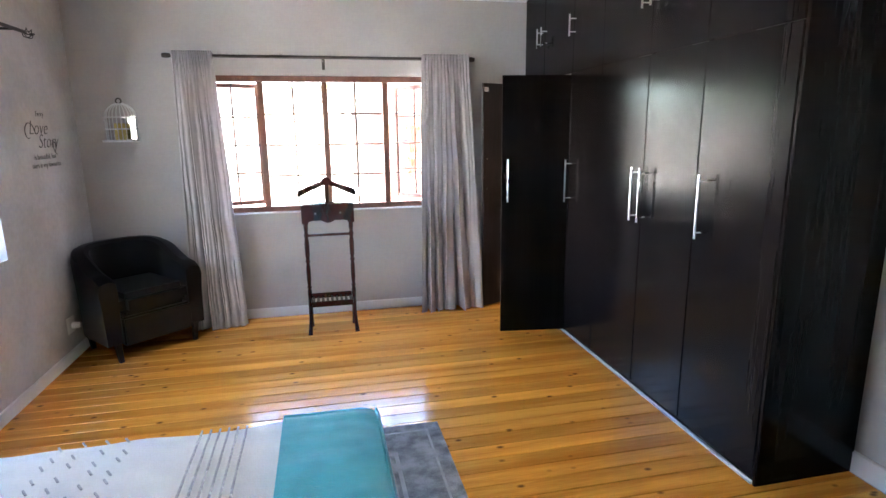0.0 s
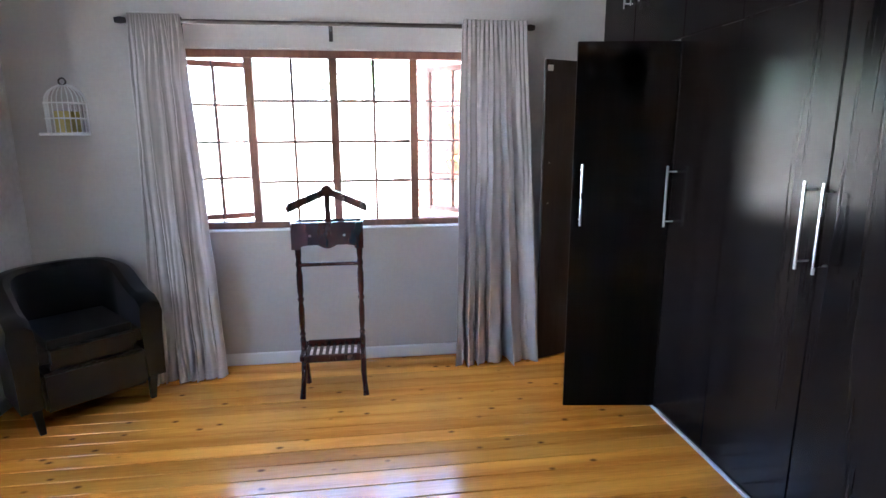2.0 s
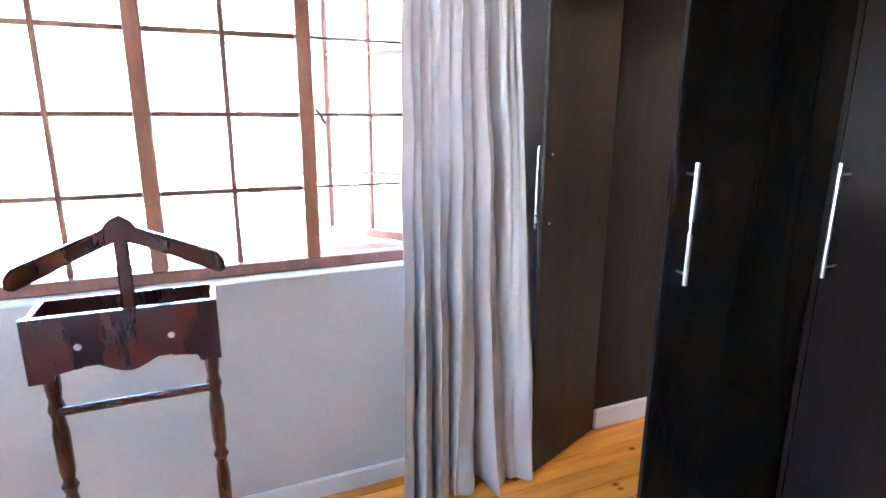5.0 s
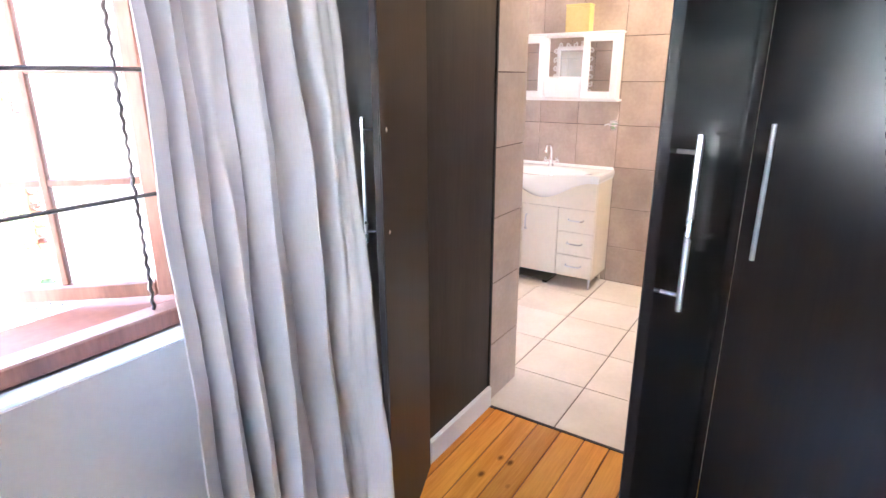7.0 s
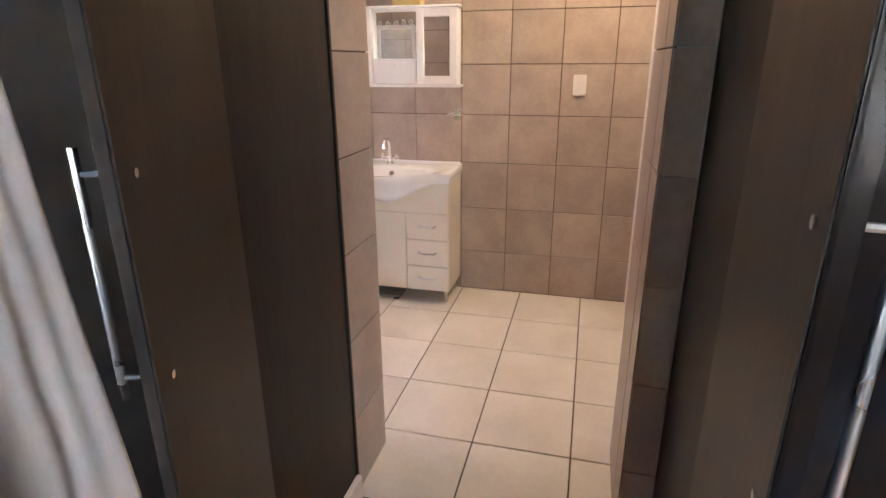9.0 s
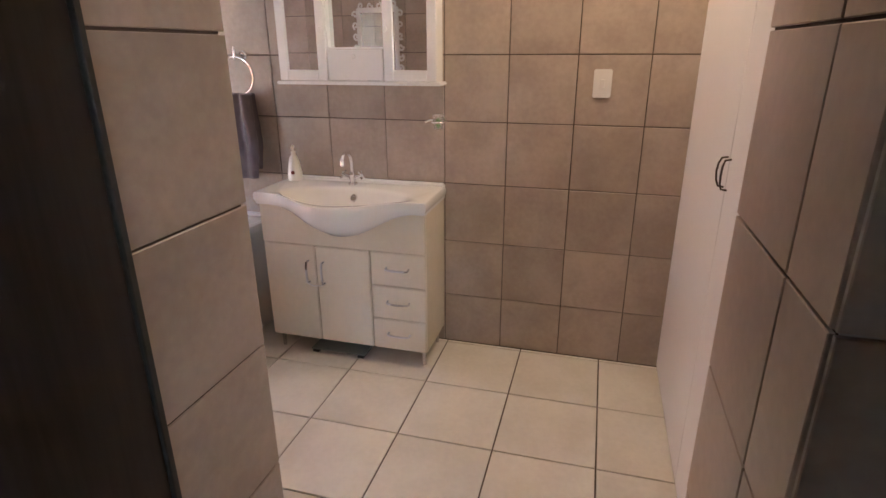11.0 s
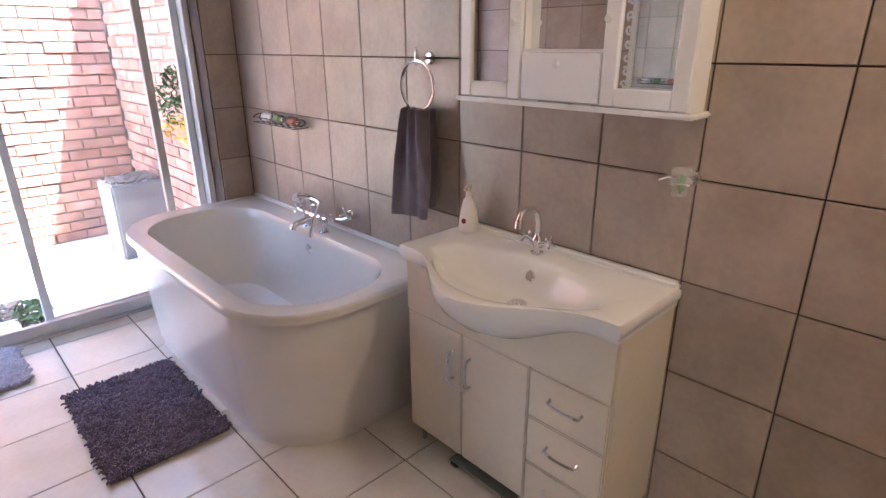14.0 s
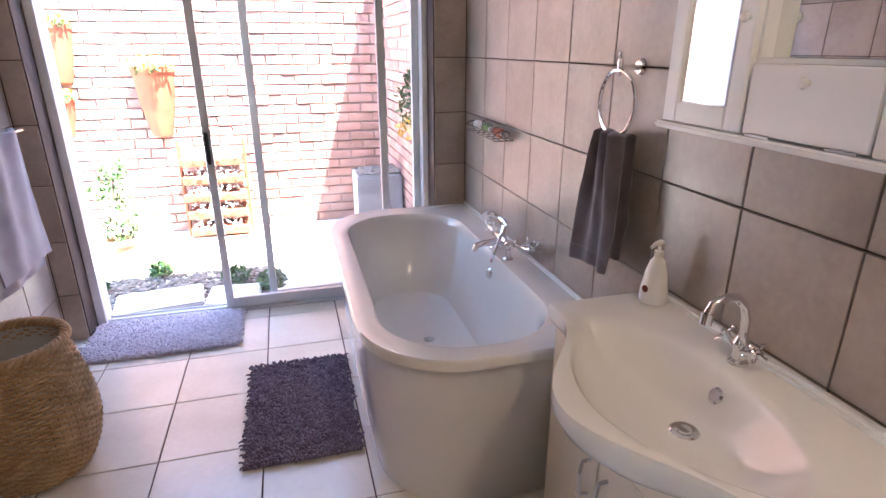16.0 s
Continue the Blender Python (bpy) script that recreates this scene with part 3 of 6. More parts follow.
def cross_handle(parent, at, m):
    """A chrome four-armed tap handle."""
    bm = bmesh.new()
    lathe(bm, [(0, 0), (0.014, 0), (0.012, 0.02), (0.008, 0.03), (0.010, 0.042), (0.011, 0.05), (0.006, 0.056), (0, 0.057)], 16)
    for k in range(4):
        a = radians(45 + 90 * k)
        d = Vector((math.cos(a), math.sin(a), 0))
        tube(bm, [Vector((0, 0, 0.045)) + d * s for s in (0.006, 0.018, 0.025, 0.031)], [0.005, 0.004, 0.0065, 0.003], 8)
    bmesh.ops.transform(bm, matrix=pose(*at) @ m, verts=bm.verts)
    return part("cross_handle", bm, M_CHROME, parent, "four-armed chrome tap handle", True)


tap = thing("basin_mixer_tap", pose(BE - 0.07, VC + 0.036, 0.845) @ Matrix.Scale(0.9, 4), "chrome basin mixer tap with cross handles", "tap")
part("base", lathe(bmesh.new(), [(0.026, 0), (0.026, 0.008), (0.018, 0.015), (0.017, 0.045), (0.02, 0.055), (0.014, 0.07), (0.011, 0.075)], 20), M_CHROME, tap, "", True)
part("spout", tube(bmesh.new(), [(0, 0, 0.06), (0, 0, 0.12), (-0.012, 0, 0.155), (-0.04, 0, 0.182), (-0.075, 0, 0.185), (-0.105, 0, 0.172), (-0.115, 0, 0.15)], [0.012, 0.0115, 0.011, 0.011, 0.011, 0.011, 0.0115], 14), M_CHROME, tap, "", True)
part("nozzle", bar((-0.115, 0, 0.152), (-0.118, 0, 0.124), 0.0145, 16), M_CHROME, tap, "", True)
for sy in (-1, 1):
    cross_handle(tap, (0, sy * 0.012, 0.038), pose(0, 0, 0, -sy * 68, 0, 0))

# ---- bedroom window ----
win = tagged(new("window_1"), "wide red-brown wooden window with two open casements", "window", kind="structure")
FY0, FY1 = 5.005, 5.065
part("window_frame", boxes([((W0 + 0.001, FY0, WZ0 + 0.013), (W0 + 0.05, FY1, WZ1 - 0.001)), ((W1 - 0.05, FY0, WZ0 + 0.013), (W1 - 0.001, FY1, WZ1 - 0.001)),
                            ((W0 + 0.05, FY0, WZ0 + 0.013), (W1 - 0.05, FY1, WZ0 + 0.055)), ((W0 + 0.05, FY0, WZ1 - 0.05), (W1 - 0.05, FY1, WZ1 - 0.001))], 0.004), M_WOODRED, win)
part("window_sill", one((W0 - 0.03, FY1 + 0.001, WZ0 + 0.003), (W1 + 0.03, 5.27, WZ0 + 0.03), 0.006), M_TERRA, win, "terracotta outer window sill")
MULL = (-0.254, 0.272, 0.79)
for x in MULL:
    part("mullion", one((x - 0.026, FY0 - 0.004, WZ0 + 0.056), (x + 0.026, FY1, WZ1 - 0.051), 0.005), M_WOODRED, win)
ZB, ZT = WZ0 + 0.056, WZ1 - 0.051


def sash(parent, w, h, cols, rows_, stile=0.038, t=0.035):
    """Sash in x, z from its hinge edge at x = 0, with glazing bars and panes."""
    p = part("casement", boxes([((0, 0, 0), (stile, t, h)), ((w - stile, 0, 0), (w, t, h)), ((stile, 0, 0), (w - stile, t, stile)), ((stile, 0, h - stile), (w - stile, t, h))], 0.004), M_WOODRED, parent, "red-brown wooden sash")
    glaze(p, stile, w - stile, stile, h - stile, t / 2, cols, rows_)
    return p


def glaze(parent, x0, x1, z0, z1, y, cols, rows_):
    for k in range(1, cols):
        x = x0 + (x1 - x0) * k / cols
        part("glazing_bar", one((x - 0.009, y - 0.011, z0), (x + 0.009, y + 0.011, z1), 0.003), M_WOODRED, parent)
    for k in range(1, rows_):
        z = z0 + (z1 - z0) * k / rows_
        part("glazing_bar", one((x0, y - 0.0095, z - 0.009), (x1, y + 0.0095, z + 0.009), 0.003), M_WOODRED, parent)
    g = part("pane", one((x0 - 0.004, y - 0.002, z0 - 0.004), (x1 + 0.004, y + 0.002, z1 + 0.004)), M_GLASS, parent, "clear glass pane")
    g.visible_shadow = False


for a, b in ((MULL[0], MULL[1]), (MULL[1], MULL[2])):
    glaze(win, a + 0.026, b - 0.026, ZB, ZT, FY0 + 0.03, 2, 4)
s1 = sash(win, 0.475, ZT - ZB, 2, 4)
s1.matrix_basis = pose(W0 + 0.052, FY1 + 0.002, ZB, 0, 0, 22)
s2 = sash(win, 0.475, ZT - ZB, 2, 4)
s2.matrix_basis = pose(W1 - 0.052, FY1 + 0.040, ZB, 0, 0, 180 - 46)
for a, b in ((W0 + 0.05, MULL[0] - 0.026), (MULL[2] + 0.026, W1 - 0.05)):
    for k in (1, 2, 3):
        z = ZB + (ZT - ZB) * k / 4
        part("burglar_bar", bar((a, FY0 + 0.03, z), (b, FY0 + 0.03, z), 0.005, 6), M_BRONZE, win)
    c = (a + b) / 2 + (0.02 if a < 0 else 0.12)
    pts = [(c + 0.002 * math.sin(i * 1.5), FY0 + 0.03 + 0.002 * math.cos(i * 1.5), ZB + (ZT - ZB) * i / 150) for i in range(151)]
    part("burglar_bar", tube(bmesh.new(), pts, 0.0045, 6), M_BRONZE, win, "twisted bronze burglar bar", True)
for x, s in ((MULL[0] - 0.03, -1), (MULL[2] + 0.03, 1)):
    part("stay", tube(bmesh.new(), [(x, FY0 - 0.005, 1.52), (x + s * 0.010, FY0 - 0.014, 1.505), (x + s * 0.03, FY0 - 0.012, 1.47)], 0.0045, 8), M_BRONZE, win, "dark metal window catch", True)

# west window, beyond the head of the bed
win2 = tagged(new("window_2"), "plain red-brown wooden window beside the bed", "window", kind="structure")
part("window_frame", boxes([((-1.80, 1.851, 0.891), (-1.74, 1.90, 2.069)), ((-1.80, 3.64, 0.891), (-1.74, 3.689, 2.069)),
                            ((-1.80, 1.90, 0.891), (-1.74, 3.64, 0.93)), ((-1.80, 1.90, 2.02), (-1.74, 3.64, 2.069)), ((-1.80, 2.745, 0.93), (-1.74, 2.795, 2.02))], 0.004), M_WOODRED, win2)
for a, b in ((1.9, 2.745), (2.795, 3.64)):
    g = part("pane", one((-1.772, a, 0.93), (-1.768, b, 2.02)), M_GLASS, win2)
    g.visible_shadow = False

# ---- curtains and rods ----
def cloth(name, fn, nu, nv, material, parent=None, label="", thick=0.003):
    """A sheet fn(u, v) with a little thickness."""
    bm = bmesh.new()
    g = [[bm.verts.new(fn(i / nu, j / nv)) for i in range(nu + 1)] for j in range(nv + 1)]
    for j in range(nv):
        for i in range(nu):
            bm.faces.new((g[j][i], g[j][i + 1], g[j + 1][i + 1], g[j + 1][i]))
    bmesh.ops.recalc_face_normals(bm, faces=bm.faces)
    bm.normal_update()
    back = {v: bm.verts.new(v.co - v.normal * thick) for row in g for v in row}
    for f in bm.faces[:]:
        bm.faces.new([back[v] for v in reversed(f.verts)])
    border = g[0] + [row[-1] for row in g[1:]] + g[-1][-2::-1] + [row[0] for row in g[-2:0:-1]]
    for a, b in zip(border, border[1:] + border[:1]):
        bm.faces.new((a, b, back[b], back[a]))
    bmesh.ops.recalc_face_normals(bm, faces=bm.faces)
    return part(name, bm, material, parent, label, True)


ROD_Y, ROD_Z = 4.835, 2.2


def curtain(x_top, x_bot, z0, folds, seed, label, lean=0.0):
    """Pencil-pleated curtain; the pleats run out into broad uneven folds."""
    c = thing("curtain", pose((x_top[0] + x_top[1]) / 2, ROD_Y, 0), label, "curtain", "pair of window curtains")
    r = random.Random(seed)
    ph = [r.uniform(0, 6.28) for _ in range(9)]
    cx = (x_top[0] + x_top[1]) / 2
    pleats = folds * 3
    z1 = ROD_Z + 0.036

    def fn(u, v):
        z = z1 + (z0 - z1) * v
        k = v ** 0.9
        xa = x_top[0] + (x_bot[0] - x_top[0]) * k
        xb = x_top[1] + (x_bot[1] - x_top[1]) * k
        w = u + 0.42 * math.sin(6.283 * u + ph[0] + 0.9 * v) / 6.283 + 0.40 * math.sin(12.566 * u + ph[1] - 1.3 * v) / 12.566 + 0.2 * math.sin(18.85 * u + ph[2]) / 18.85
        a = folds * 6.283 * w
        fade = max(0.0, 1 - v / 0.30) ** 1.5
        depth = min(1.0, v / 0.16) ** 0.8
        amp = depth * (0.036 + 0.026 * v) * (0.8 + 1.3 * noise.noise((u * 4.0, v * 1.8, seed)))
        y = -0.027 + 0.013 * (0.15 + 0.85 * fade) * math.sin(pleats * 6.283 * u + ph[3]) + amp * (1.15 - 2.3 * abs(math.sin(a / 2)) ** 0.9 + 0.3 * math.sin(2 * a + ph[4] + 2 * v))
        y += 0.015 * depth * noise.noise((u * 9, v * 8, seed + 5)) + 0.004 * noise.noise((u * 22, v * 26, seed + 9)) * depth + lean * v ** 1.3
        x = xa + (xb - xa) * u + depth * 0.012 * math.cos(a) + 0.008 * depth * noise.noise((u * 3, v * 6, seed + 2))
        return (x - cx, y, z)
    cloth("drape", fn, pleats * 12, 100, M_CURTAIN, c)
    return c


curtain((-0.868, -0.575), (-0.875, -0.485), 0.012, 6, 2, "silver-grey lined curtain gathered at the window, reaching the floor", -0.075)
curtain((1.085, 1.49), (1.035, 1.605), 0.012, 5, 5, "silver-grey lined curtain hanging beside the open door", -0.075)
rod = thing("curtain_rod", pose(0.315, ROD_Y, ROD_Z), "dark metal curtain rod on brackets above the window", "curtain rod")
part("pole", bar((-1.205, 0, 0), (1.19, 0, 0), 0.0125, 14), M_BRONZE, rod, "", True)
for x in (-1.225, 1.205):
    part("finial", lathe(bmesh.new(), [(0, -0.03), (0.016, -0.028), (0.02, 0), (0.016, 0.028), (0, 0.03)], 16, pose(x, 0, 0, 0, 90, 0)), M_BRONZE, rod, "", True)
for x in (-0.93, -0.04, 0.86):
    b = part("bracket", tube(bmesh.new(), [(x, 0, -0.014), (x, 0.05, -0.02), (x, 0.106, -0.02)], 0.007, 8), M_BRONZE, rod, "dark metal bracket", True)
    part("plate", one((x - 0.012, 0.106, -0.085), (x + 0.012, 0.1145, 0.02), 0.003), M_BRONZE, b)
for x in (-0.893, 0.798):
    ring = [(x, 0.02 * math.cos(a), 0.02 * math.sin(a)) for a in [2 * math.pi * i / 14 for i in range(14)]]
    part("end_ring", tube(bmesh.new(), ring, 0.005, 6, True), M_BRONZE, rod, "", True)

rod2 = thing("curtain_rod", pose(WX + 0.09, 3.0, 2.24), "black iron curtain rod with a wire cage finial", "curtain rod")
part("pole", bar((0, -1.4, 0), (0, 1.13, 0), 0.011, 12), M_BLACK, rod2, "", True)
bm = bmesh.new()
for k in range(6):
    a0 = 2 * math.pi * k / 6
    tube(bm, [(0.032 * math.sin(math.pi * t) * math.cos(a0 + 1.5 * t), 1.13 + 0.10 * t, 0.032 * math.sin(math.pi * t) * math.sin(a0 + 1.5 * t)) for t in [i / 10 for i in range(11)]], 0.003, 5)
part("finial", bm, M_BLACK, rod2, "twisted wire cage finial", True)
for y in (-1.2, 1.02):
    part("bracket", bar((-0.0895, y, 0), (-0.011, y, 0), 0.008, 8), M_BLACK, rod2, "", True)

# ---- valet stand ----
val = thing("valet_stand", pose(0.240, 4.432, 0), "red-brown mahogany valet stand with a hanger and slatted shoe rack", "valet stand")
LX = 0.175
turned = [(0.0, 0.30), (0.016, 0.30), (0.017, 0.36), (0.012, 0.375), (0.019, 0.39), (0.012, 0.405), (0.017, 0.45), (0.0175, 0.55), (0.013, 0.585), (0.02, 0.605), (0.013, 0.622), (0.018, 0.65),
          (0.019, 0.75), (0.014, 0.79), (0.02, 0.815), (0.014, 0.84), (0.018, 0.87), (0.018, 0.93), (0, 0.93)]
for s in (-1, 1):
    part("leg", lathe(bmesh.new(), turned, 18, pose(s * LX, 0, 0)), M_MAHOG, val, "turned mahogany post", True)
    for f in (-1, 1):
        if f < 0:
            pts = [(s * LX, 0.0, 0.33), (s * LX, -0.02, 0.24), (s * LX, -0.045, 0.15), (s * (LX + 0.006), -0.06, 0.08), (s * (LX + 0.012), -0.078, 0.012)]
        else:
            pts = [(s * LX, 0.0, 0.33), (s * LX, 0.05, 0.26), (s * LX, 0.10, 0.17), (s * LX, 0.135, 0.08), (s * LX, 0.15, 0.012)]
        part("foot", tube(bmesh.new(), pts, [0.015, 0.016, 0.016, 0.015, 0.018], 10), M_MAHOG, val, "curved mahogany foot", True)
    part("side_rail", one((s * LX - 0.012, -0.12, 0.262), (s * LX + 0.012, 0.14, 0.295), 0.005), M_MAHOG, val)
rack = part("shoe_rack", one((-LX + 0.013, -0.125, 0.255), (LX - 0.013, -0.108, 0.30), 0.004), M_MAHOG, val, "slatted mahogany shoe rack")
part("back_rail", one((-LX + 0.013, 0.12, 0.255), (LX - 0.013, 0.137, 0.30), 0.004), M_MAHOG, rack)
for k in range(9):
    x = -0.148 + 0.037 * k
    part("slat", one((x - 0.010, -0.107, 0.27), (x + 0.010, 0.119, 0.28), 0.002), M_MAHOG, rack)
part("trouser_bar", bar((-LX + 0.01, -0.02, 0.815), (LX - 0.01, -0.02, 0.815), 0.011, 12), M_MAHOG, val, "round trouser bar", True)


def strip(xs, top, bot, y0, y1):
    """An upright board between two curves, from y0 to y1."""
    bm = bmesh.new()
    cols = [[bm.verts.new(p) for p in ((x, y0, bot(x)), (x, y0, top(x)), (x, y1, top(x)), (x, y1, bot(x)))] for x in xs]
    for a, b in zip(cols, cols[1:]):
        for k in range(4):
            bm.faces.new((a[k], a[(k + 1) % 4], b[(k + 1) % 4], b[k]))
    bm.faces.new(cols[0][::-1]); bm.faces.new(cols[-1])
    bmesh.ops.recalc_face_normals(bm, faces=bm.faces)
    return bm


def scallop(x):
    if abs(x) > 0.152:
        return 0.915
    return 0.934 - 0.016 * math.cos(math.pi * x / 0.09) * (1 if abs(x) < 0.09 else 0.35)


bm = strip([-0.20 + 0.4 * k / 60 for k in range(61)], lambda x: 1.068, scallop, -0.076, -0.06)
tray = part("tray", boxes([((-0.20, -0.059, 0.935), (-0.186, 0.10, 1.06)), ((0.186, -0.059, 0.935), (0.20, 0.10, 1.06)), ((-0.186, -0.059, 0.935), (0.186, 0.10, 0.947)), ((-0.186, 0.088, 0.947), (0.186, 0.10, 1.06))], 0.002), M_MAHOG, val, "shallow mahogany tray box")
part("front_panel", bm, M_MAHOG, tray, "scalloped mahogany front panel")
for x in (-0.095, 0.095):
    part("knob", lathe(bmesh.new(), [(0, 0.014), (0.006, 0.013), (0.008, 0.008), (0.004, 0.003), (0.004, 0)], 14, pose(x, -0.0765, 0.995, 90, 0, 0)), M_STEEL, tray, "small brass knob", True)
part("hanger_post", one((-0.016, 0.03, 0.948), (0.016, 0.05, 1.225), 0.005), M_MAHOG, val)


def arm_top(x):
    s = abs(x) / 0.228
    hub = 0.016 * max(0, 1 - (s / 0.16) ** 4)
    return 1.252 + hub - 0.088 * s ** 0.95 - (0.02 * max(0, (s - 0.93) / 0.07) ** 2)


def arm_bot(x):
    s = abs(x) / 0.228
    return 1.208 - 0.098 * s ** 1.05 + (0.016 * max(0, (s - 0.9) / 0.1) ** 2)


bm = strip([0.228 * (-1 + 2 * k / 64) for k in range(65)], arm_top, arm_bot, 0.024, 0.056)
for v in bm.verts:
    v.co.y -= 0.05 * (v.co.x / 0.228) ** 2
bmesh.ops.bevel(bm, geom=[e for e in bm.edges if len(e.link_faces) == 2 and e.calc_face_angle(0) > 1.2], offset=0.007, segments=2, affect="EDGES")
part("hanger", bm, M_MAHOG, val, "broad curved coat hanger", True)

# ---- tub armchair ----
chair = thing("tub_armchair", pose(-1.245, 4.555, 0, 0, 0, 41) @ Matrix.Scale(1.165, 4), "black leather tub armchair on short dark legs", "armchair")
path = []
HW, FR = 0.265, -0.255
for k in range(7):
    path.append((HW, FR + (0.30) * k / 6))
for k in range(1, 24):
    a = math.pi * k / 24
    path.append((HW * math.cos(a), 0.045 + 0.23 * math.sin(a)))
for k in range(7):
    path.append((-HW, 0.045 - 0.30 * k / 6))
bm = bmesh.new()
loops = []
n = len(path)
for i, (x, y) in enumerate(path):
    a, b = Vector(path[max(0, i - 1)]), Vector(path[min(n - 1, i + 1)])
    d = (b - a).normalized()
    nx, ny = d.y, -d.x
    s = min(1, max(0, (y + 0.20) / 0.42))
    nose = max(0, (-0.19 - y) / 0.065) ** 2 * 0.035
    top = 0.55 + 0.135 * s * s * (3 - 2 * s) - nose
    sec = [(0.045, 0.12), (0.05, 0.35), (0.06, top - 0.06), (0.05, top - 0.015), (0.02, top), (-0.02, top), (-0.045, top - 0.02), (-0.05, top - 0.07), (-0.045, 0.30), (-0.04, 0.12)]
    loops.append([(x + nx * o_, y + ny * o_, z) for o_, z in sec])
rings = sweep_outline(bm, loops)
bm.faces.new(rings[0]); bm.faces.new(rings[-1][::-1])
bmesh.ops.recalc_face_normals(bm, faces=bm.faces)
part("backrest", bm, M_LEATHER, chair, "curved black leather back and arms", True)
bm = bmesh.new()
box(bm, (-0.218, -0.275, 0.10), (0.218, 0.20, 0.285), 0.012, 2)
part("seat_base", bm, M_LEATHER, chair)
bm = bmesh.new()
box(bm, (-0.216, -0.285, 0.286), (0.216, 0.20, 0.425), 0.04, 4)
for v in bm.verts:
    if v.co.z > 0.38:
        v.co.z += 0.018 * max(0, 1 - (v.co.x / 0.2) ** 2)
part("seat_cushion", bm, M_LEATHER, chair, "padded black leather cushion", True)
for x in (-0.25, 0.25):
    for y in (-0.24, 0.16):
        part("leg", tube(bmesh.new(), ((x * 0.96, y, 0), (x, y, 0.125)), [0.017, 0.026], 4), M_BLACK, chair, "short dark tapered leg")

# ---- wall ornaments ----
cage = thing("birdcage_candle_holder", pose(-1.312, 4.949, 1.55), "white wire half birdcage candle holder on the wall", "candle holder")
part("tray", one((-0.118, -0.12, 0), (0.118, -0.0005, 0.018), 0.004), M_WHITE, cage)
part("back_rim", tube(bmesh.new(), [(0.112, -0.004, 0.018), (0.112, -0.004, 0.19)] + [(0.112 * math.cos(a), -0.004, 0.19 + 0.11 * math.sin(a)) for a in [math.pi * k / 16 for k in range(1, 16)]] + [(-0.112, -0.004, 0.19), (-0.112, -0.004, 0.018)], 0.004, 6), M_WHITE, cage)
bm = bmesh.new()
for k in range(13):
    a = math.pi * k / 12
    x, y = 0.112 * math.cos(a), -0.012 - 0.10 * math.sin(a)
    tube(bm, [(x, y, 0.018), (x, y, 0.19)] + [(x * math.cos(t), -0.012 + (y + 0.012) * math.cos(t), 0.19 + 0.105 * math.sin(t)) for t in [radians(v) for v in (20, 40, 60, 80, 89)]], 0.0032, 5)
for z in (0.10, 0.19):
    tube(bm, [(0.114 * math.cos(math.pi * k / 24), -0.012 - 0.102 * math.sin(math.pi * k / 24), z) for k in range(25)], 0.005, 5)
part("back_mirror", one((0.002, -0.0035, 0.022), (0.105, -0.0008, 0.20)), M_MIRROR, cage, "small mirror behind the wire")
part("wire_cage", bm, M_WHITE, cage, "white bent wire bars")
part("top_ring", tube(bmesh.new(), [(0.02 * math.cos(a), -0.02, 0.315 + 0.02 * math.sin(a)) for a in [2 * math.pi * i / 12 for i in range(12)]], 0.005, 6, True), M_BRONZE, cage, "dark hanging ring")
can = thing("pillar_candle", pose(-1.312, 4.885, 1.568), "pale yellow pillar candle inside the birdcage", "candle")
part("wax", lathe(bmesh.new(), [(0, 0.0), (0.042, 0.0), (0.043, 0.12), (0.038, 0.125), (0.01, 0.118), (0, 0.118)], 24), M_CANDLE, can, "", True)
part("wick", bar((0, 0, 0.118), (0.002, 0, 0.132), 0.0015, 5), M_BLACK, can)

decal = thing("wall_lettering", pose(WX + 0.001, 4.37, 1.58), "black vinyl script lettering on the grey wall", "wall decal")


def text(parent, body, y, z, size, shear=0.0, name="word"):
    cu = bpy.data.curves.new("t", "FONT")
    cu.body, cu.size, cu.extrude, cu.shear, cu.offset = body, size, 0.0008, shear, -0.02 * size
    cu.align_x = "CENTER"
    tmp = bpy.data.objects.new("t", cu)
    scene.collection.objects.link(tmp)
    me = bpy.data.meshes.new_from_object(tmp.evaluated_get(bpy.context.evaluated_depsgraph_get()))
    bpy.data.objects.remove(tmp)
    me.materials.clear(); me.materials.append(M_BLACK)
    o_ = new(name, me)
    o_.parent = parent
    o_.matrix_basis = pose(0.001, y, z, 90, 0, 90)
    return o_


text(decal, "Every", -0.01, 0.155, 0.05, 0.2)
text(decal, "Love", -0.06, 0.035, 0.135, 0.4)
text(decal, "Story", 0.06, -0.055, 0.135, 0.4)
text(decal, "is beautiful, but", -0.01, -0.13, 0.052)
text(decal, "ours is my favourite", 0.0, -0.185, 0.052)
part("flourish", tube(bmesh.new(), [(0.001, -0.16 + 0.05 * math.cos(t) - 0.02 * t * 0.4, 0.06 + 0.05 * math.sin(t)) for t in [i * 0.3 for i in range(18)]], 0.0025, 5), M_BLACK, decal)
part("flourish", tube(bmesh.new(), [(0.001, 0.13 + 0.035 * math.cos(t) + 0.012 * t, -0.06 + 0.045 * math.sin(t)) for t in [i * 0.3 for i in range(16)]], 0.0025, 5), M_BLACK, decal)

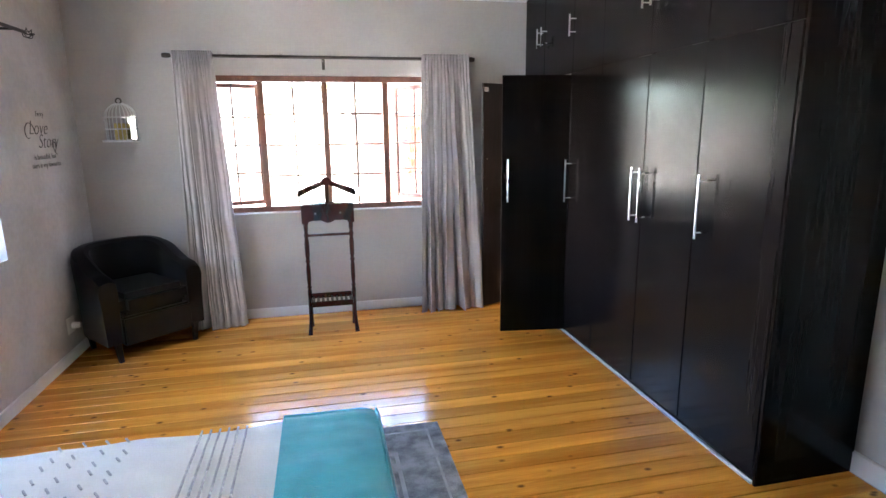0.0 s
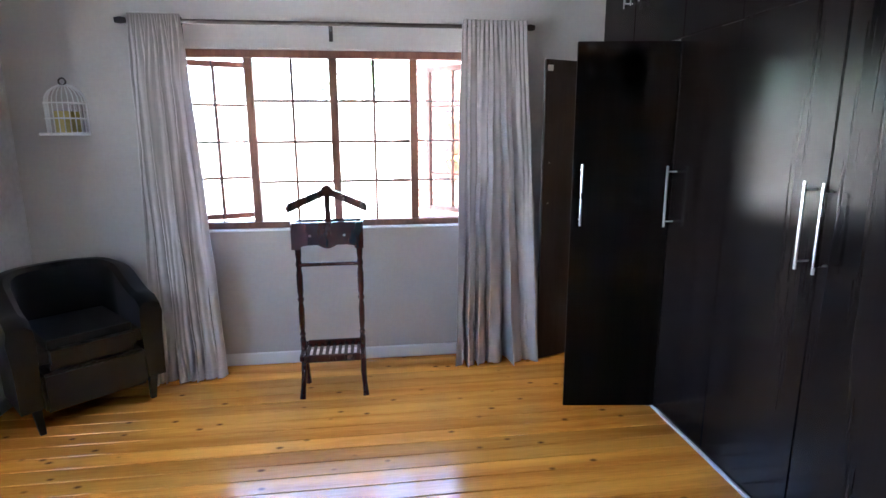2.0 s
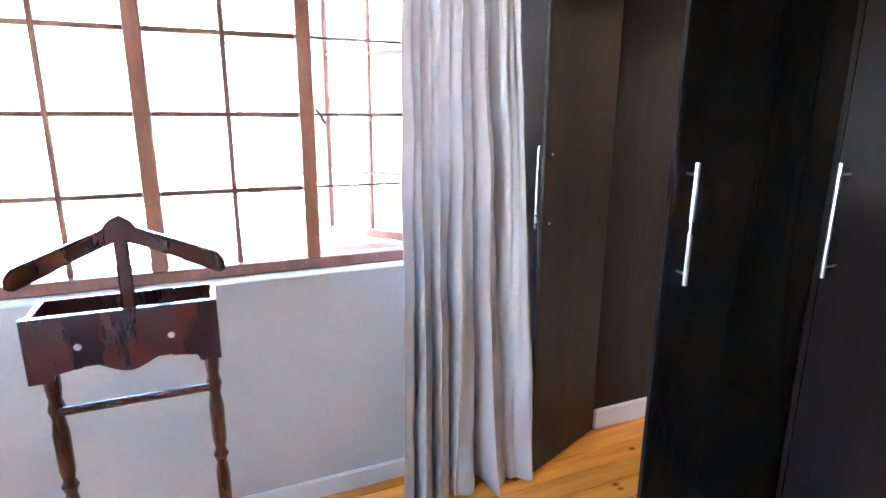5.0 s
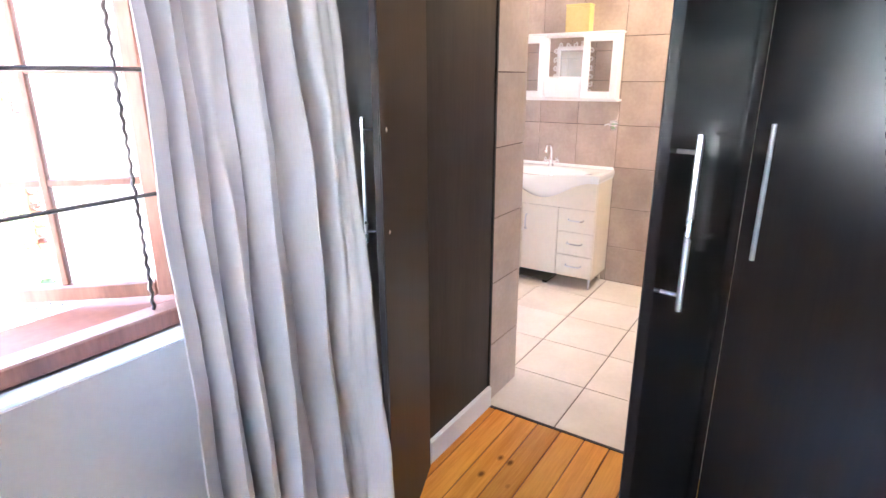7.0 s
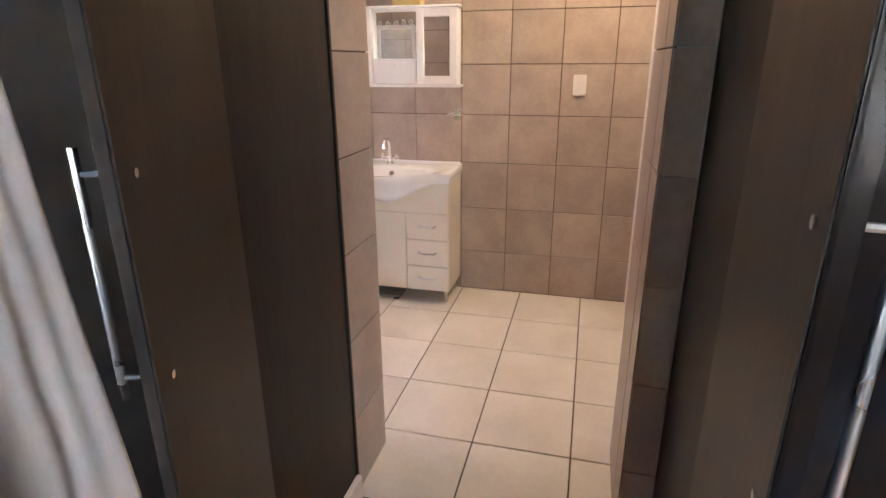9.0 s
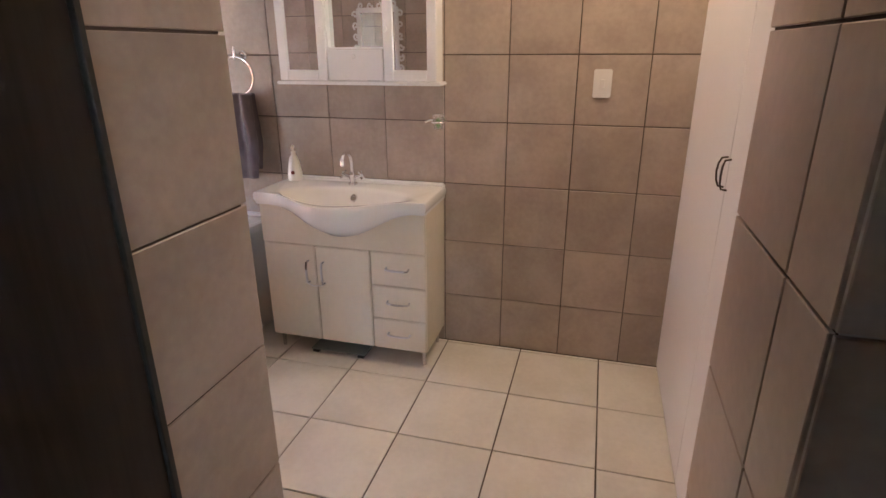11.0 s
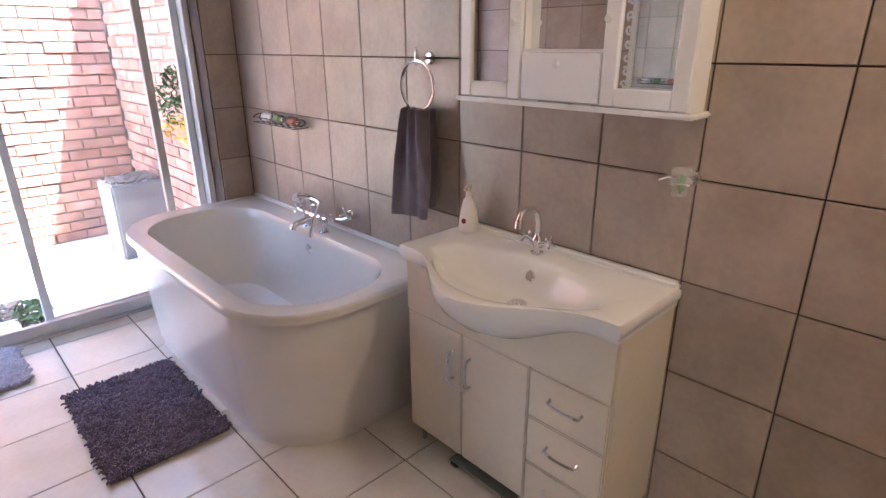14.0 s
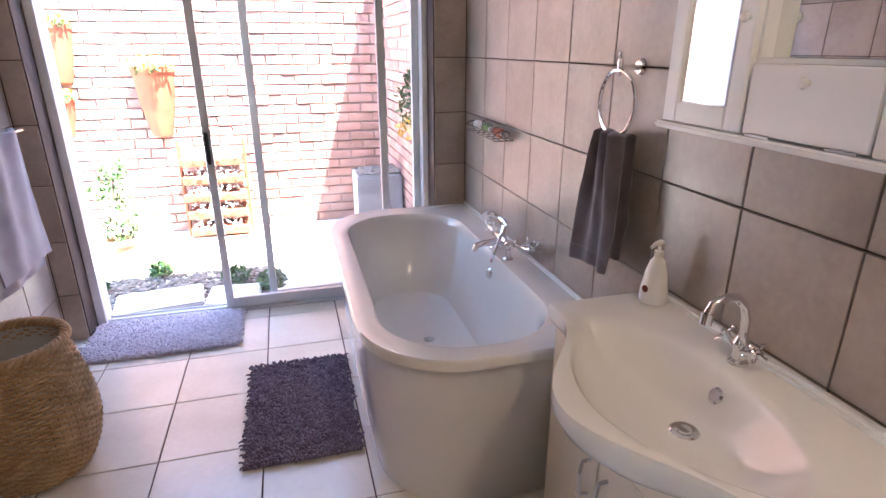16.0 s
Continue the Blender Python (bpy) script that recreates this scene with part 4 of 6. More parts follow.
sock = thing("wall_socket", pose(WX, 4.33, 0.26), "white double wall socket with a plug in it", "socket")
part("plate", one((0.0005, -0.06, -0.06), (0.010, 0.06, 0.06), 0.004, 2), M_PLASTIC, sock)
part("plug", lathe(bmesh.new(), [(0, 0.055), (0.018, 0.052), (0.024, 0.03), (0.026, 0)], 16, pose(0.0105, 0.015, -0.01, 0, 90, 0)), M_PLASTIC, sock, "white plug", True)
for z in (0.03,):
    part("switch", one((0.0105, -0.045, z - 0.008), (0.014, -0.03, z + 0.012), 0.002), M_PLASTIC, sock)

# ---- bed and carpet ----
bed = thing("bed", pose(-0.64, 1.16, 0), "bed with a white quilt, standing on a grey carpet", "bed")
part("base", one((-0.98, -0.74, 0.08), (0.97, 0.74, 0.32), 0.02, 2), M_CARPET, bed, "grey upholstered bed base")
for x in (-0.9, 0.9):
    for y in (-0.66, 0.66):
        part("leg", bar((x, y, 0.013), (x, y, 0.08), 0.025, 12), M_BLACK, bed)
part("mattress", one((-0.98, -0.74, 0.321), (0.97, 0.74, 0.56), 0.05, 3), M_BEDW, bed, "", True)
part("headboard", one((-1.0, -0.78, 0.0), (-0.985, 0.78, 1.1), 0.005), M_DARK, bed)


def drape(x0, x1, y0, y1, top, hem, ruck, seed, r=0.06, end=True):
    """A cover over the bed's top that hangs over its sides and, if end is set, over the foot."""
    def fn(u, v):
        L = (y1 - y0) / 2 + (top - hem)
        s = (v * 2 - 1) * L
        half = (y1 - y0) / 2
        cy = (y0 + y1) / 2
        x = x0 + (x1 - x0 + (top - hem if end else 0)) * u
        dx = max(0, x - x1)
        dy = max(0, abs(s) - half)
        z = top - max(dx, dy)
        k = min(1, max(dx, dy) / r)
        xx = min(x, x1) + 0.02 * min(1, dx / r)
        yy = cy + math.copysign(min(abs(s), half) + 0.02 * min(1, dy / r), s)
        edge = max(0, 1 - (x1 - x) / r) ** 2 * 0.02 if x < x1 else 0
        edge2 = max(0, 1 - (half - abs(s)) / r) ** 2 * 0.02 if abs(s) < half else 0
        n_ = noise.noise((x * 7, s * 7, seed)) * ruck + noise.noise((x * 3, s * 22, seed + 3)) * ruck * 0.6
        if dx > 0 and dy > 0:
            z = top - max(dx, dy)
        return (xx, yy, z - edge - edge2 + n_ * (1 - 0.4 * k))
    return fn


cloth("quilt", drape(-0.95, 0.985, -0.755, 0.755, 0.585, 0.20, 0.008, 1), 90, 90, M_BEDW, bed, "white ruffled quilt with silver beading", 0.006)
for x in (-0.43, -0.40, -0.37, -0.34, -0.31, 0.39, 0.42, 0.45, 0.48, 0.51, 0.54):
    bm = bmesh.new()
    for k in range(64):
        y = -0.74 + 1.48 * k / 63
        box(bm, (x - 0.003, y - 0.009, 0.588), (x + 0.003, y + 0.009, 0.594))
    tagged(part("beading", bm, M_SILVER, bed, "row of silver sequins"), kind="stuff")
rr_ = random.Random(4)
for x in (-0.05, 0.02, 0.09, 0.16):
    bm = bmesh.new()
    for k in range(26):
        y = -0.74 + 1.48 * k / 25 + rr_.uniform(-0.01, 0.01)
        box(bm, (-0.003, -0.016, 0), (0.003, 0.016, 0.004), 0, 1, pose(x + rr_.uniform(-0.01, 0.01), y, 0.589, 0, 0, 35))
    tagged(part("beading", bm, M_SILVER, bed, "scattered silver sequins"), kind="stuff")
thr = thing("throw_blanket", pose(-0.64, 1.16, 0.6), "turquoise fleece throw folded over the foot of the bed", "blanket")
cloth("fleece", lambda u, v: tuple(Vector(drape(0.665, 0.995, -0.77, 0.77, 0.612, 0.22, 0.006, 8)(u, v)) - Vector((0, 0, 0.6))), 44, 110, M_TEAL, thr, "", 0.016)

rug = thing("carpet", pose(-0.26, 1.5, 0.0), "worn grey patterned carpet under the bed", "carpet")
part("pile", one((-1.1, -1.30, 0.0005), (1.027, 1.30, 0.011), 0.004), M_CARPET, rug)
bm = bmesh.new()
for inset, w in ((0.07, 0.012), (0.26, 0.02), (0.30, 0.008)):
    x0, x1, y0, y1 = -1.1 + inset, 1.027 - inset, -1.30 + inset, 1.30 - inset
    for lo, hi in (((x0, y0), (x1, y0 + w)), ((x0, y1 - w), (x1, y1)), ((x0, y0 + w), (x0 + w, y1 - w)), ((x1 - w, y0 + w), (x1, y1 - w))):
        box(bm, (*lo, 0.0112), (*hi, 0.0122))
part("border", bm, surface("pale_carpet_wool", (0.22, 0.21, 0.21), (0.36, 0.35, 0.34), (0.85, 0.95), 14, 160, bump=0.5), rug, "faded pale woven border")

# ---- bathroom fittings ----
mc = thing("mirror_cabinet", pose(BE, 5.408, 1.325), "white wall cabinet with mirrored doors and a drop flap", "bathroom cabinet")
HWc, DC, HC = 0.388, -0.088, 0.445
for s in (-1, 1):
    part("side_panel", one((DC, min(s * HWc, s * (HWc - 0.016)), 0.016), (-0.001, max(s * HWc, s * (HWc - 0.016)), HC), 0.002), M_WHITE, mc)
    part("divider", one((DC, s * 0.144 - 0.006, 0.016), (-0.001, s * 0.144 + 0.006, HC - 0.016)), M_WHITE, mc)
    part("back_panel", one((-0.008, min(s * 0.15, s * (HWc - 0.016)), 0.016), (-0.001, max(s * 0.15, s * (HWc - 0.016)), HC - 0.016)), M_WHITE, mc)
part("top_panel", one((DC, -HWc + 0.016, HC - 0.016), (-0.001, HWc - 0.016, HC)), M_WHITE, mc)
part("base_shelf", one((DC - 0.028, -HWc - 0.02, 0), (-0.001, HWc + 0.02, 0.0155), 0.005, 2), M_WHITE, mc, "projecting white bottom shelf")
part("top_board", one((DC - 0.02, -HWc - 0.012, HC + 0.0005), (-0.001, HWc + 0.012, HC + 0.014), 0.004), M_WHITE, mc)
for s in (-1, 1):
    ya, yb = sorted((s * 0.141, s * (HWc + 0.001)))
    xo = DC - 0.019
    d = part("door", boxes([((xo, ya, 0.018), (DC - 0.001, ya + 0.045, HC - 0.002)), ((xo, yb - 0.045, 0.018), (DC - 0.001, yb, HC - 0.002)),
                            ((xo, ya + 0.045, 0.018), (DC - 0.001, yb - 0.045, 0.066)), ((xo, ya + 0.045, HC - 0.05), (DC - 0.001, yb - 0.045, HC - 0.002))], 0.003), M_WHITE, mc, "white framed mirror door")
    part("mirror", one((DC - 0.009, ya + 0.043, 0.064), (DC - 0.004, yb - 0.043, HC - 0.048)), M_MIRROR, d, "mirror pane")
    part("knob", lathe(bmesh.new(), [(0, 0.02), (0.009, 0.019), (0.011, 0.012), (0.005, 0.005), (0.005, 0)], 14, pose(xo - 0.0005, s * 0.158, 0.24, 0, -90, 0)), M_CERAMIC, d, "white round knob", True)
part("centre_mirror", one((DC + 0.03, -0.137, 0.166), (DC + 0.035, 0.137, HC - 0.017)), M_MIRROR, mc, "mirror behind the open shelf")
flap = part("flap", one((DC - 0.016, -0.136, 0.020), (DC - 0.001, 0.136, 0.155), 0.003), M_WHITE, mc, "white drop flap")
part("knob", lathe(bmesh.new(), [(0, 0.02), (0.009, 0.019), (0.011, 0.012), (0.005, 0.005), (0.005, 0)], 14, pose(DC - 0.0165, 0, 0.125, 0, -90, 0)), M_CERAMIC, flap, "white round knob", True)
for y in (-0.09, 0.09):
    part("hinge", one((DC - 0.022, y - 0.03, 0.0165), (DC - 0.017, y + 0.03, 0.022), 0.001), M_STEEL, flap)
part("shelf", one((DC, -0.137, 0.156), (DC + 0.029, 0.137, 0.165)), M_WHITE, mc)

bx = thing("box", pose(BE - 0.053, 5.325, 1.7845), "pale yellow box standing on the mirror cabinet", "box")
part("carton", one((-0.045, -0.085, 0), (0.045, 0.085, 0.165), 0.004), surface("pale_yellow_card", (0.55, 0.44, 0.16), (0.66, 0.55, 0.24), (0.5, 0.6), 4, 50), bx)
part("lid", one((-0.047, -0.087, 0.1655), (0.047, 0.087, 0.18), 0.003), M_CANDLE, bx)

# towel ring with its towel
rg = thing("towel_ring", pose(BE, 6.062, 1.455), "chrome towel ring on the tiled wall", "towel ring")
part("rose", lathe(bmesh.new(), [(0, 0.012), (0.018, 0.011), (0.024, 0.004), (0.024, 0)], 20, pose(-0.0005, 0, 0, 0, -90, 0)), M_CHROME, rg, "", True)
part("arm", tube(bmesh.new(), [(-0.01, 0, 0), (-0.05, 0, 0), (-0.07, 0, 0)], [0.008, 0.007, 0.011], 12), M_CHROME, rg, "", True)
part("finial", lathe(bmesh.new(), [(0, 0.045), (0.006, 0.04), (0.004, 0.03), (0.009, 0.02), (0.008, 0), (0.004, -0.012), (0.007, -0.02), (0, -0.028)], 14, pose(-0.07, 0, 0)), M_CHROME, rg, "", True)
part("ring", tube(bmesh.new(), [(-0.07, 0.092 * math.cos(a), -0.098 + 0.092 * math.sin(a)) for a in [2 * math.pi * i / 40 for i in range(40)]], 0.0055, 8, True), M_CHROME, rg, "", True)


def hung(u, v, w0, w1, zt, zb, depth, seed, lean=0.0):
    """A towel folded over a ring: u runs front to back over the fold, v across."""
    s = u * 2 - 1
    k = abs(s)
    front_side = s < 0
    z = zt - (zt - zb) * max(0, (k - 0.06) / 0.94) * (1.0 if front_side else 0.9)
    if k < 0.06:
        z = zt + 0.006 * (1 - k / 0.06)
    w = w0 + (w1 - w0) * min(1, k * 1.6)
    y = (v - 0.5) * w
    f = math.sin(v * 15 + seed + 1.2 * k) * 0.014 * (1 - 0.65 * k) + math.sin(v * 6 + seed * 2 + k * 2) * 0.009 + 0.003 * noise.noise((v * 6, k * 9, seed))
    x = (-1 if front_side else 1) * min(1, k / 0.06) * (depth + 0.006 * k) + f
    return (x, y + lean * k + 0.008 * k * math.sin(5 * k + seed), z - 0.018 * k * (v - 0.5))


tw = thing("hand_towel", pose(BE - 0.072, 6.062, 0), "charcoal grey hand towel hanging through the ring", "towel", "towels")
cloth("towel", lambda u, v: hung(u, v, 0.135, 0.215, 1.272, 0.845, 0.018, 1.3, 0.03), 90, 48, M_GREY_TOWEL, tw, "", 0.006)
cloth("border", lambda u, v: tuple(Vector(hung(0.025 + 0.03 * u, v, 0.135, 0.215, 1.272, 0.845, 0.018, 1.3, 0.03)) + Vector((-0.002, 0, 0))), 6, 48, M_GREY_TOWEL, tw, "flat woven border band", 0.003)

# soap bottle
sp = thing("soap_bottle", pose(4.515, 5.792, 0.8485), "white plastic pump bottle of hand soap on the basin", "soap bottle")
part("bottle", lathe(bmesh.new(), [(0, 0), (0.034, 0), (0.038, 0.008), (0.036, 0.04), (0.029, 0.085), (0.02, 0.118), (0.012, 0.128), (0.011, 0.135), (0, 0.135)], 28), M_PLASTIC, sp, "", True)
pm = part("pump", lathe(bmesh.new(), [(0, 0.135), (0.012, 0.135), (0.012, 0.148), (0.005, 0.15), (0.005, 0.165), (0, 0.165)], 16), M_PLASTIC, sp, "", True)
part("nozzle", tube(bmesh.new(), [(0.012, 0.004, 0.168), (0.0, 0, 0.171), (-0.02, -0.006, 0.170), (-0.034, -0.010, 0.163)], [0.007, 0.009, 0.006, 0.004], 8), M_PLASTIC, pm, "", True)
part("label_mark", lathe(bmesh.new(), [(0, 0.001), (0.010, 0.001), (0.010, 0)], 14, pose(-0.0345, -0.008, 0.045, 0, -86, 12)), surface("dark_red_print", (0.12, 0.02, 0.02), (0.18, 0.04, 0.03), (0.4, 0.5)), sp, "dark red round mark")

# glass soap dish on the wall
sd = thing("soap_dish", pose(BE, 5.02, 1.165), "chrome wall holder with a clear tumbler and green soap", "soap holder")
part("rose", lathe(bmesh.new(), [(0, 0.012), (0.016, 0.011), (0.02, 0.003), (0.02, 0)], 16, pose(-0.0005, 0, 0, 0, -90, 0)), M_CHROME, sd, "", True)
part("arm", tube(bmesh.new(), [(-0.01, 0, 0), (-0.045, 0, 0)], 0.006, 10), M_CHROME, sd, "", True)
part("ring", tube(bmesh.new(), [(-0.08 + 0.034 * math.cos(a), 0.034 * math.sin(a), 0) for a in [2 * math.pi * i / 28 for i in range(28)]], 0.004, 8, True), M_CHROME, sd, "", True)
part("tumbler", lathe(bmesh.new(), [(0, -0.035), (0.022, -0.035), (0.0285, 0.035), (0.027, 0.035), (0.021, -0.031), (0, -0.031)], 24, pose(-0.08, 0, 0)), M_CLEAR, sd, "clear glass tumbler", True)
part("soap", one((-0.093, -0.010, -0.03), (-0.067, 0.010, 0.02), 0.008, 2), surface("green_soap", (0.10, 0.30, 0.06), (0.16, 0.40, 0.10), (0.3, 0.4)), sd, "green bar of soap", True)
part("side_arm", tube(bmesh.new(), [(-0.05, 0.0, 0), (-0.055, 0.045, 0.006), (-0.055, 0.07, -0.006)], [0.004, 0.005, 0.007], 8), M_CHROME, sd, "", True)

# bath mixer with hand shower
mx = thing("bath_mixer_tap", pose(BE - 0.10, 6.84, 0.615) @ Matrix.Scale(1.08, 4), "chrome bath mixer with hand shower and cross handles", "tap")
for s in (-1, 1):
    part("pillar", lathe(bmesh.new(), [(0.024, 0), (0.024, 0.006), (0.014, 0.012), (0.012, 0.05), (0.018, 0.06), (0.018, 0.08), (0, 0.085)], 16, pose(0, s * 0.075, 0)), M_CHROME, mx, "", True)
    cross_handle(mx, (-0.005, s * 0.085, 0.07), pose(0, 0, 0, -s * 75, 0, 0))
part("crossbar", tube(bmesh.new(), [(0, -0.08, 0.07), (0, -0.03, 0.07), (0, 0, 0.07), (0, 0.03, 0.07), (0, 0.08, 0.07)], [0.014, 0.013, 0.022, 0.013, 0.014], 14), M_CHROME, mx, "", True)
part("spout", tube(bmesh.new(), [(0, 0, 0.06), (-0.04, 0, 0.056), (-0.085, 0, 0.052), (-0.112, 0, 0.044), (-0.118, 0, 0.024)], [0.017, 0.015, 0.014, 0.015, 0.016], 14), M_CHROME, mx, "", True)
part("riser", tube(bmesh.new(), [(0, 0, 0.07), (0, 0, 0.095), (0, 0, 0.105), (0, 0, 0.125)], [0.018, 0.013, 0.017, 0.014], 14), M_CHROME, mx, "", True)
part("cradle", tube(bmesh.new(), [(0.0, -0.032, 0.150), (0, -0.02, 0.128), (0, 0.02, 0.128), (0, 0.032, 0.150)], 0.006, 8), M_CHROME, mx, "", True)
hs = part("hand_shower", tube(bmesh.new(), [(-0.03, 0.072, 0.155), (-0.02, 0.05, 0.160), (0, 0.018, 0.153), (0, -0.035, 0.148), (0, -0.06, 0.140)], [0.016, 0.012, 0.011, 0.012, 0.008], 12), M_CHROME, mx, "chrome hand shower", True)
part("rose", lathe(bmesh.new(), [(0, 0.01), (0.022, 0.008), (0.026, 0), (0.02, -0.012), (0, -0.012)], 18, pose(-0.038, 0.080, 0.146, 0, -50, 40)), M_CHROME, hs, "", True)
hose = []
for k in range(70):
    t = k / 69
    hose.append((-0.012 - 0.055 * math.sin(math.pi * t), -0.06 + 0.055 * t - 0.035 * math.sin(math.pi * t), 0.140 - 0.075 * t - 0.105 * math.sin(math.pi * t) ** 1.2))
part("hose", tube(bmesh.new(), hose, [0.0065 + 0.0014 * (k % 2) for k in range(70)], 8), M_CHROME, mx, "ribbed chrome hose", True)
part("wall_outlet", tube(bmesh.new(), [(0.0915, -0.22, 0.105), (0.06, -0.22, 0.105), (0.045, -0.235, 0.10), (0.03, -0.20, 0.085), (0.02, -0.12, 0.075)], [0.024, 0.02, 0.011, 0.009, 0.007], 12), M_CHROME, mx, "", True)
cross_handle(mx, (0.045, -0.222, 0.108), pose(0, 0, 0, 30, -60, 0))

# wire wall shelf with bottles
sh = thing("wire_shelf", pose(BE, 7.195, 1.108), "small black wire shelf with scrolled sides on the tiles", "shelf")
bm = bmesh.new()
for x in (-0.004, -0.035, -0.065, -0.095):
    tube(bm, [(x, -0.21, 0), (x, 0.21, 0)], 0.003, 6)
for y in [-0.21 + 0.07 * k for k in range(7)]:
    tube(bm, [(-0.002, y, -0.002), (-0.097, y, -0.002)], 0.0025, 6)
part("rack", bm, M_BRONZE, sh)
for s in (-1, 1):
    pts = [(-0.05 - (0.045 - 0.002 * i) * math.cos(i * 0.35), s * 0.21, 0.022 + (0.022) * math.sin(i * 0.35) * (1 - i / 40)) for i in range(24)]
    part("scroll", tube(bmesh.new(), pts, 0.0028, 6), M_BRONZE, sh, "scrolled wire end")
part("front_rail", tube(bmesh.new(), [(-0.097, -0.21, 0.028), (-0.097, 0.21, 0.028)], 0.003, 6), M_BRONZE, sh)
btm = [("small_bottle", -0.15, "small amber glass bottle lying on the wire shelf", surface("amber_glass", (0.30, 0.10, 0.06), (0.4, 0.16, 0.1), (0.1, 0.2))),
       ("small_bottle", 0.0, "small green bottle lying on the wire shelf", surface("green_plastic", (0.12, 0.20, 0.08), (0.2, 0.3, 0.14), (0.2, 0.3))),
       ("small_bottle", 0.13, "small white jar lying on the wire shelf", M_PLASTIC)]
for nm, y, lb, mt in btm:
    b_ = thing(nm, pose(BE - 0.05, 7.195 + y, 1.1355), lb, "bottle", "bottles on the wire shelf")
    part("glass_body", lathe(bmesh.new(), [(0, -0.045), (0.02, -0.044), (0.023, -0.038), (0.023, 0.015), (0.012, 0.028), (0.011, 0.034), (0, 0.034)], 16, pose(0, 0, 0, 90, 0, 0)), mt, b_, "", True)
    part("cap", lathe(bmesh.new(), [(0.013, 0.034), (0.0135, 0.05), (0, 0.051)], 12, pose(0, 0, 0, 90, 0, 0)), M_STEEL, b_, "metal cap", True)
orn = thing("scroll_ornament", pose(BE - 0.05, 7.255, 1.111), "little curled wire ornament standing on the shelf", "ornament")
bm = bmesh.new()
for s in (-1, 1):
    tube(bm, [(0, s * (0.004 + 0.018 * math.sin(t)), 0.002 + 0.02 * t - 0.008 * math.cos(2 * t)) for t in [i * 0.2 for i in range(16)]], 0.003, 6)
part("wire", bm, M_BRONZE, orn)

# light switch
sw = thing("light_switch", pose(BE, 4.309, 1.338), "white plastic light switch plate on the tiles", "light switch")
part("plate", one((-0.010, -0.038, -0.059), (-0.0005, 0.038, 0.059), 0.004, 2), M_PLASTIC, sw)
part("rocker", one((-0.014, -0.010, -0.018), (-0.0105, 0.010, 0.018), 0.002), M_PLASTIC, sw, "small white rocker")

# tall cupboard
CB, C0, CS = 3.935, 3.055, 3.76
cup = thing("tall_cupboard", pose(C0, CB, 0), "tall white built-in cupboard with two plain doors", "cupboard")
CW = BE - C0 - 0.004
for a, b in ((0.001, 0.016), (CW - 0.016, CW)):
    part("side_panel", one((a, -0.53, 0), (b, -0.02, 2.60)), M_WHITE, cup)
part("back_panel", one((0.016, -0.53, 0.06), (CW - 0.016, -0.515, 2.58)), M_WHITE, cup)
part("plinth", one((0.016, -0.515, 0), (CW - 0.016, -0.02, 0.06)), M_WHITE, cup)
part("top_panel", one((0.016, -0.53, 2.58), (CW - 0.016, -0.02, 2.60)), M_WHITE, cup)
dd = [part("door", one((0.001, -0.019, 0.012), (CS - C0 - 0.002, 0.0, 2.58), 0.003), M_WHITE, cup, "plain white door"),
      part("door", one((CS - C0 + 0.002, -0.019, 0.012), (CW, 0.0, 2.58), 0.003), M_WHITE, cup, "plain white door")]
for k, s in ((0, -1), (1, 1)):
    x = CS - C0 + s * 0.022
    pts = [(x, 0, 1.09), (x + s * 0.002, 0.016, 1.093), (x + s * 0.008, 0.022, 1.11), (x + s * 0.012, 0.024, 1.135), (x + s * 0.008, 0.022, 1.16), (x + s * 0.002, 0.016, 1.177), (x, 0, 1.18)]
    part("handle", tube(bmesh.new(), pts, 0.003, 8), M_BRONZE, dd[k], "dark curved handle", True)

# bathroom scale under the vanity
scl = thing("bathroom_scale", pose(4.42, 5.50, 0.0), "flat glass bathroom scale with dark edges under the vanity", "bathroom scale")
part("plate", one((-0.15, -0.15, 0.016), (0.15, 0.15, 0.024), 0.003), surface("frosted_green_glass", (0.22, 0.25, 0.23), (0.28, 0.31, 0.29), (0.1, 0.2)), scl)
for s in (-1, 1):
    part("foot_bar", one((-0.15, s * 0.125 - 0.018, 0.0005), (0.15, s * 0.125 + 0.018, 0.0155), 0.003), M_BLACK, scl, "dark foot bar")

# warm downlights close to the switch wall
glow = bpy.data.materials.new("lit_lamp_lens")
glow.use_nodes = True
glow.node_tree.nodes["Principled BSDF"].inputs["Emission Color"].default_value = (1.0, 0.72, 0.45, 1)
glow.node_tree.nodes["Principled BSDF"].inputs["Emission Strength"].default_value = LAMP
for lx, ly in ((4.22, 4.50), (4.05, 4.12)):
    cl = thing("downlight", pose(lx, ly, 2.6205), "small round white ceiling downlight, switched on", "ceiling light", "bathroom downlights")
    part("rim", lathe(bmesh.new(), [(0.068, -0.0005), (0.092, -0.0005), (0.092, -0.006), (0.084, -0.012), (0.068, -0.012)], 32), M_WHITE, cl, "white metal rim", True)
    part("lens", lathe(bmesh.new(), [(0.067, -0.004), (0.066, -0.010), (0.03, -0.014), (0, -0.015)], 32), glow, cl, "glowing warm lens", True)

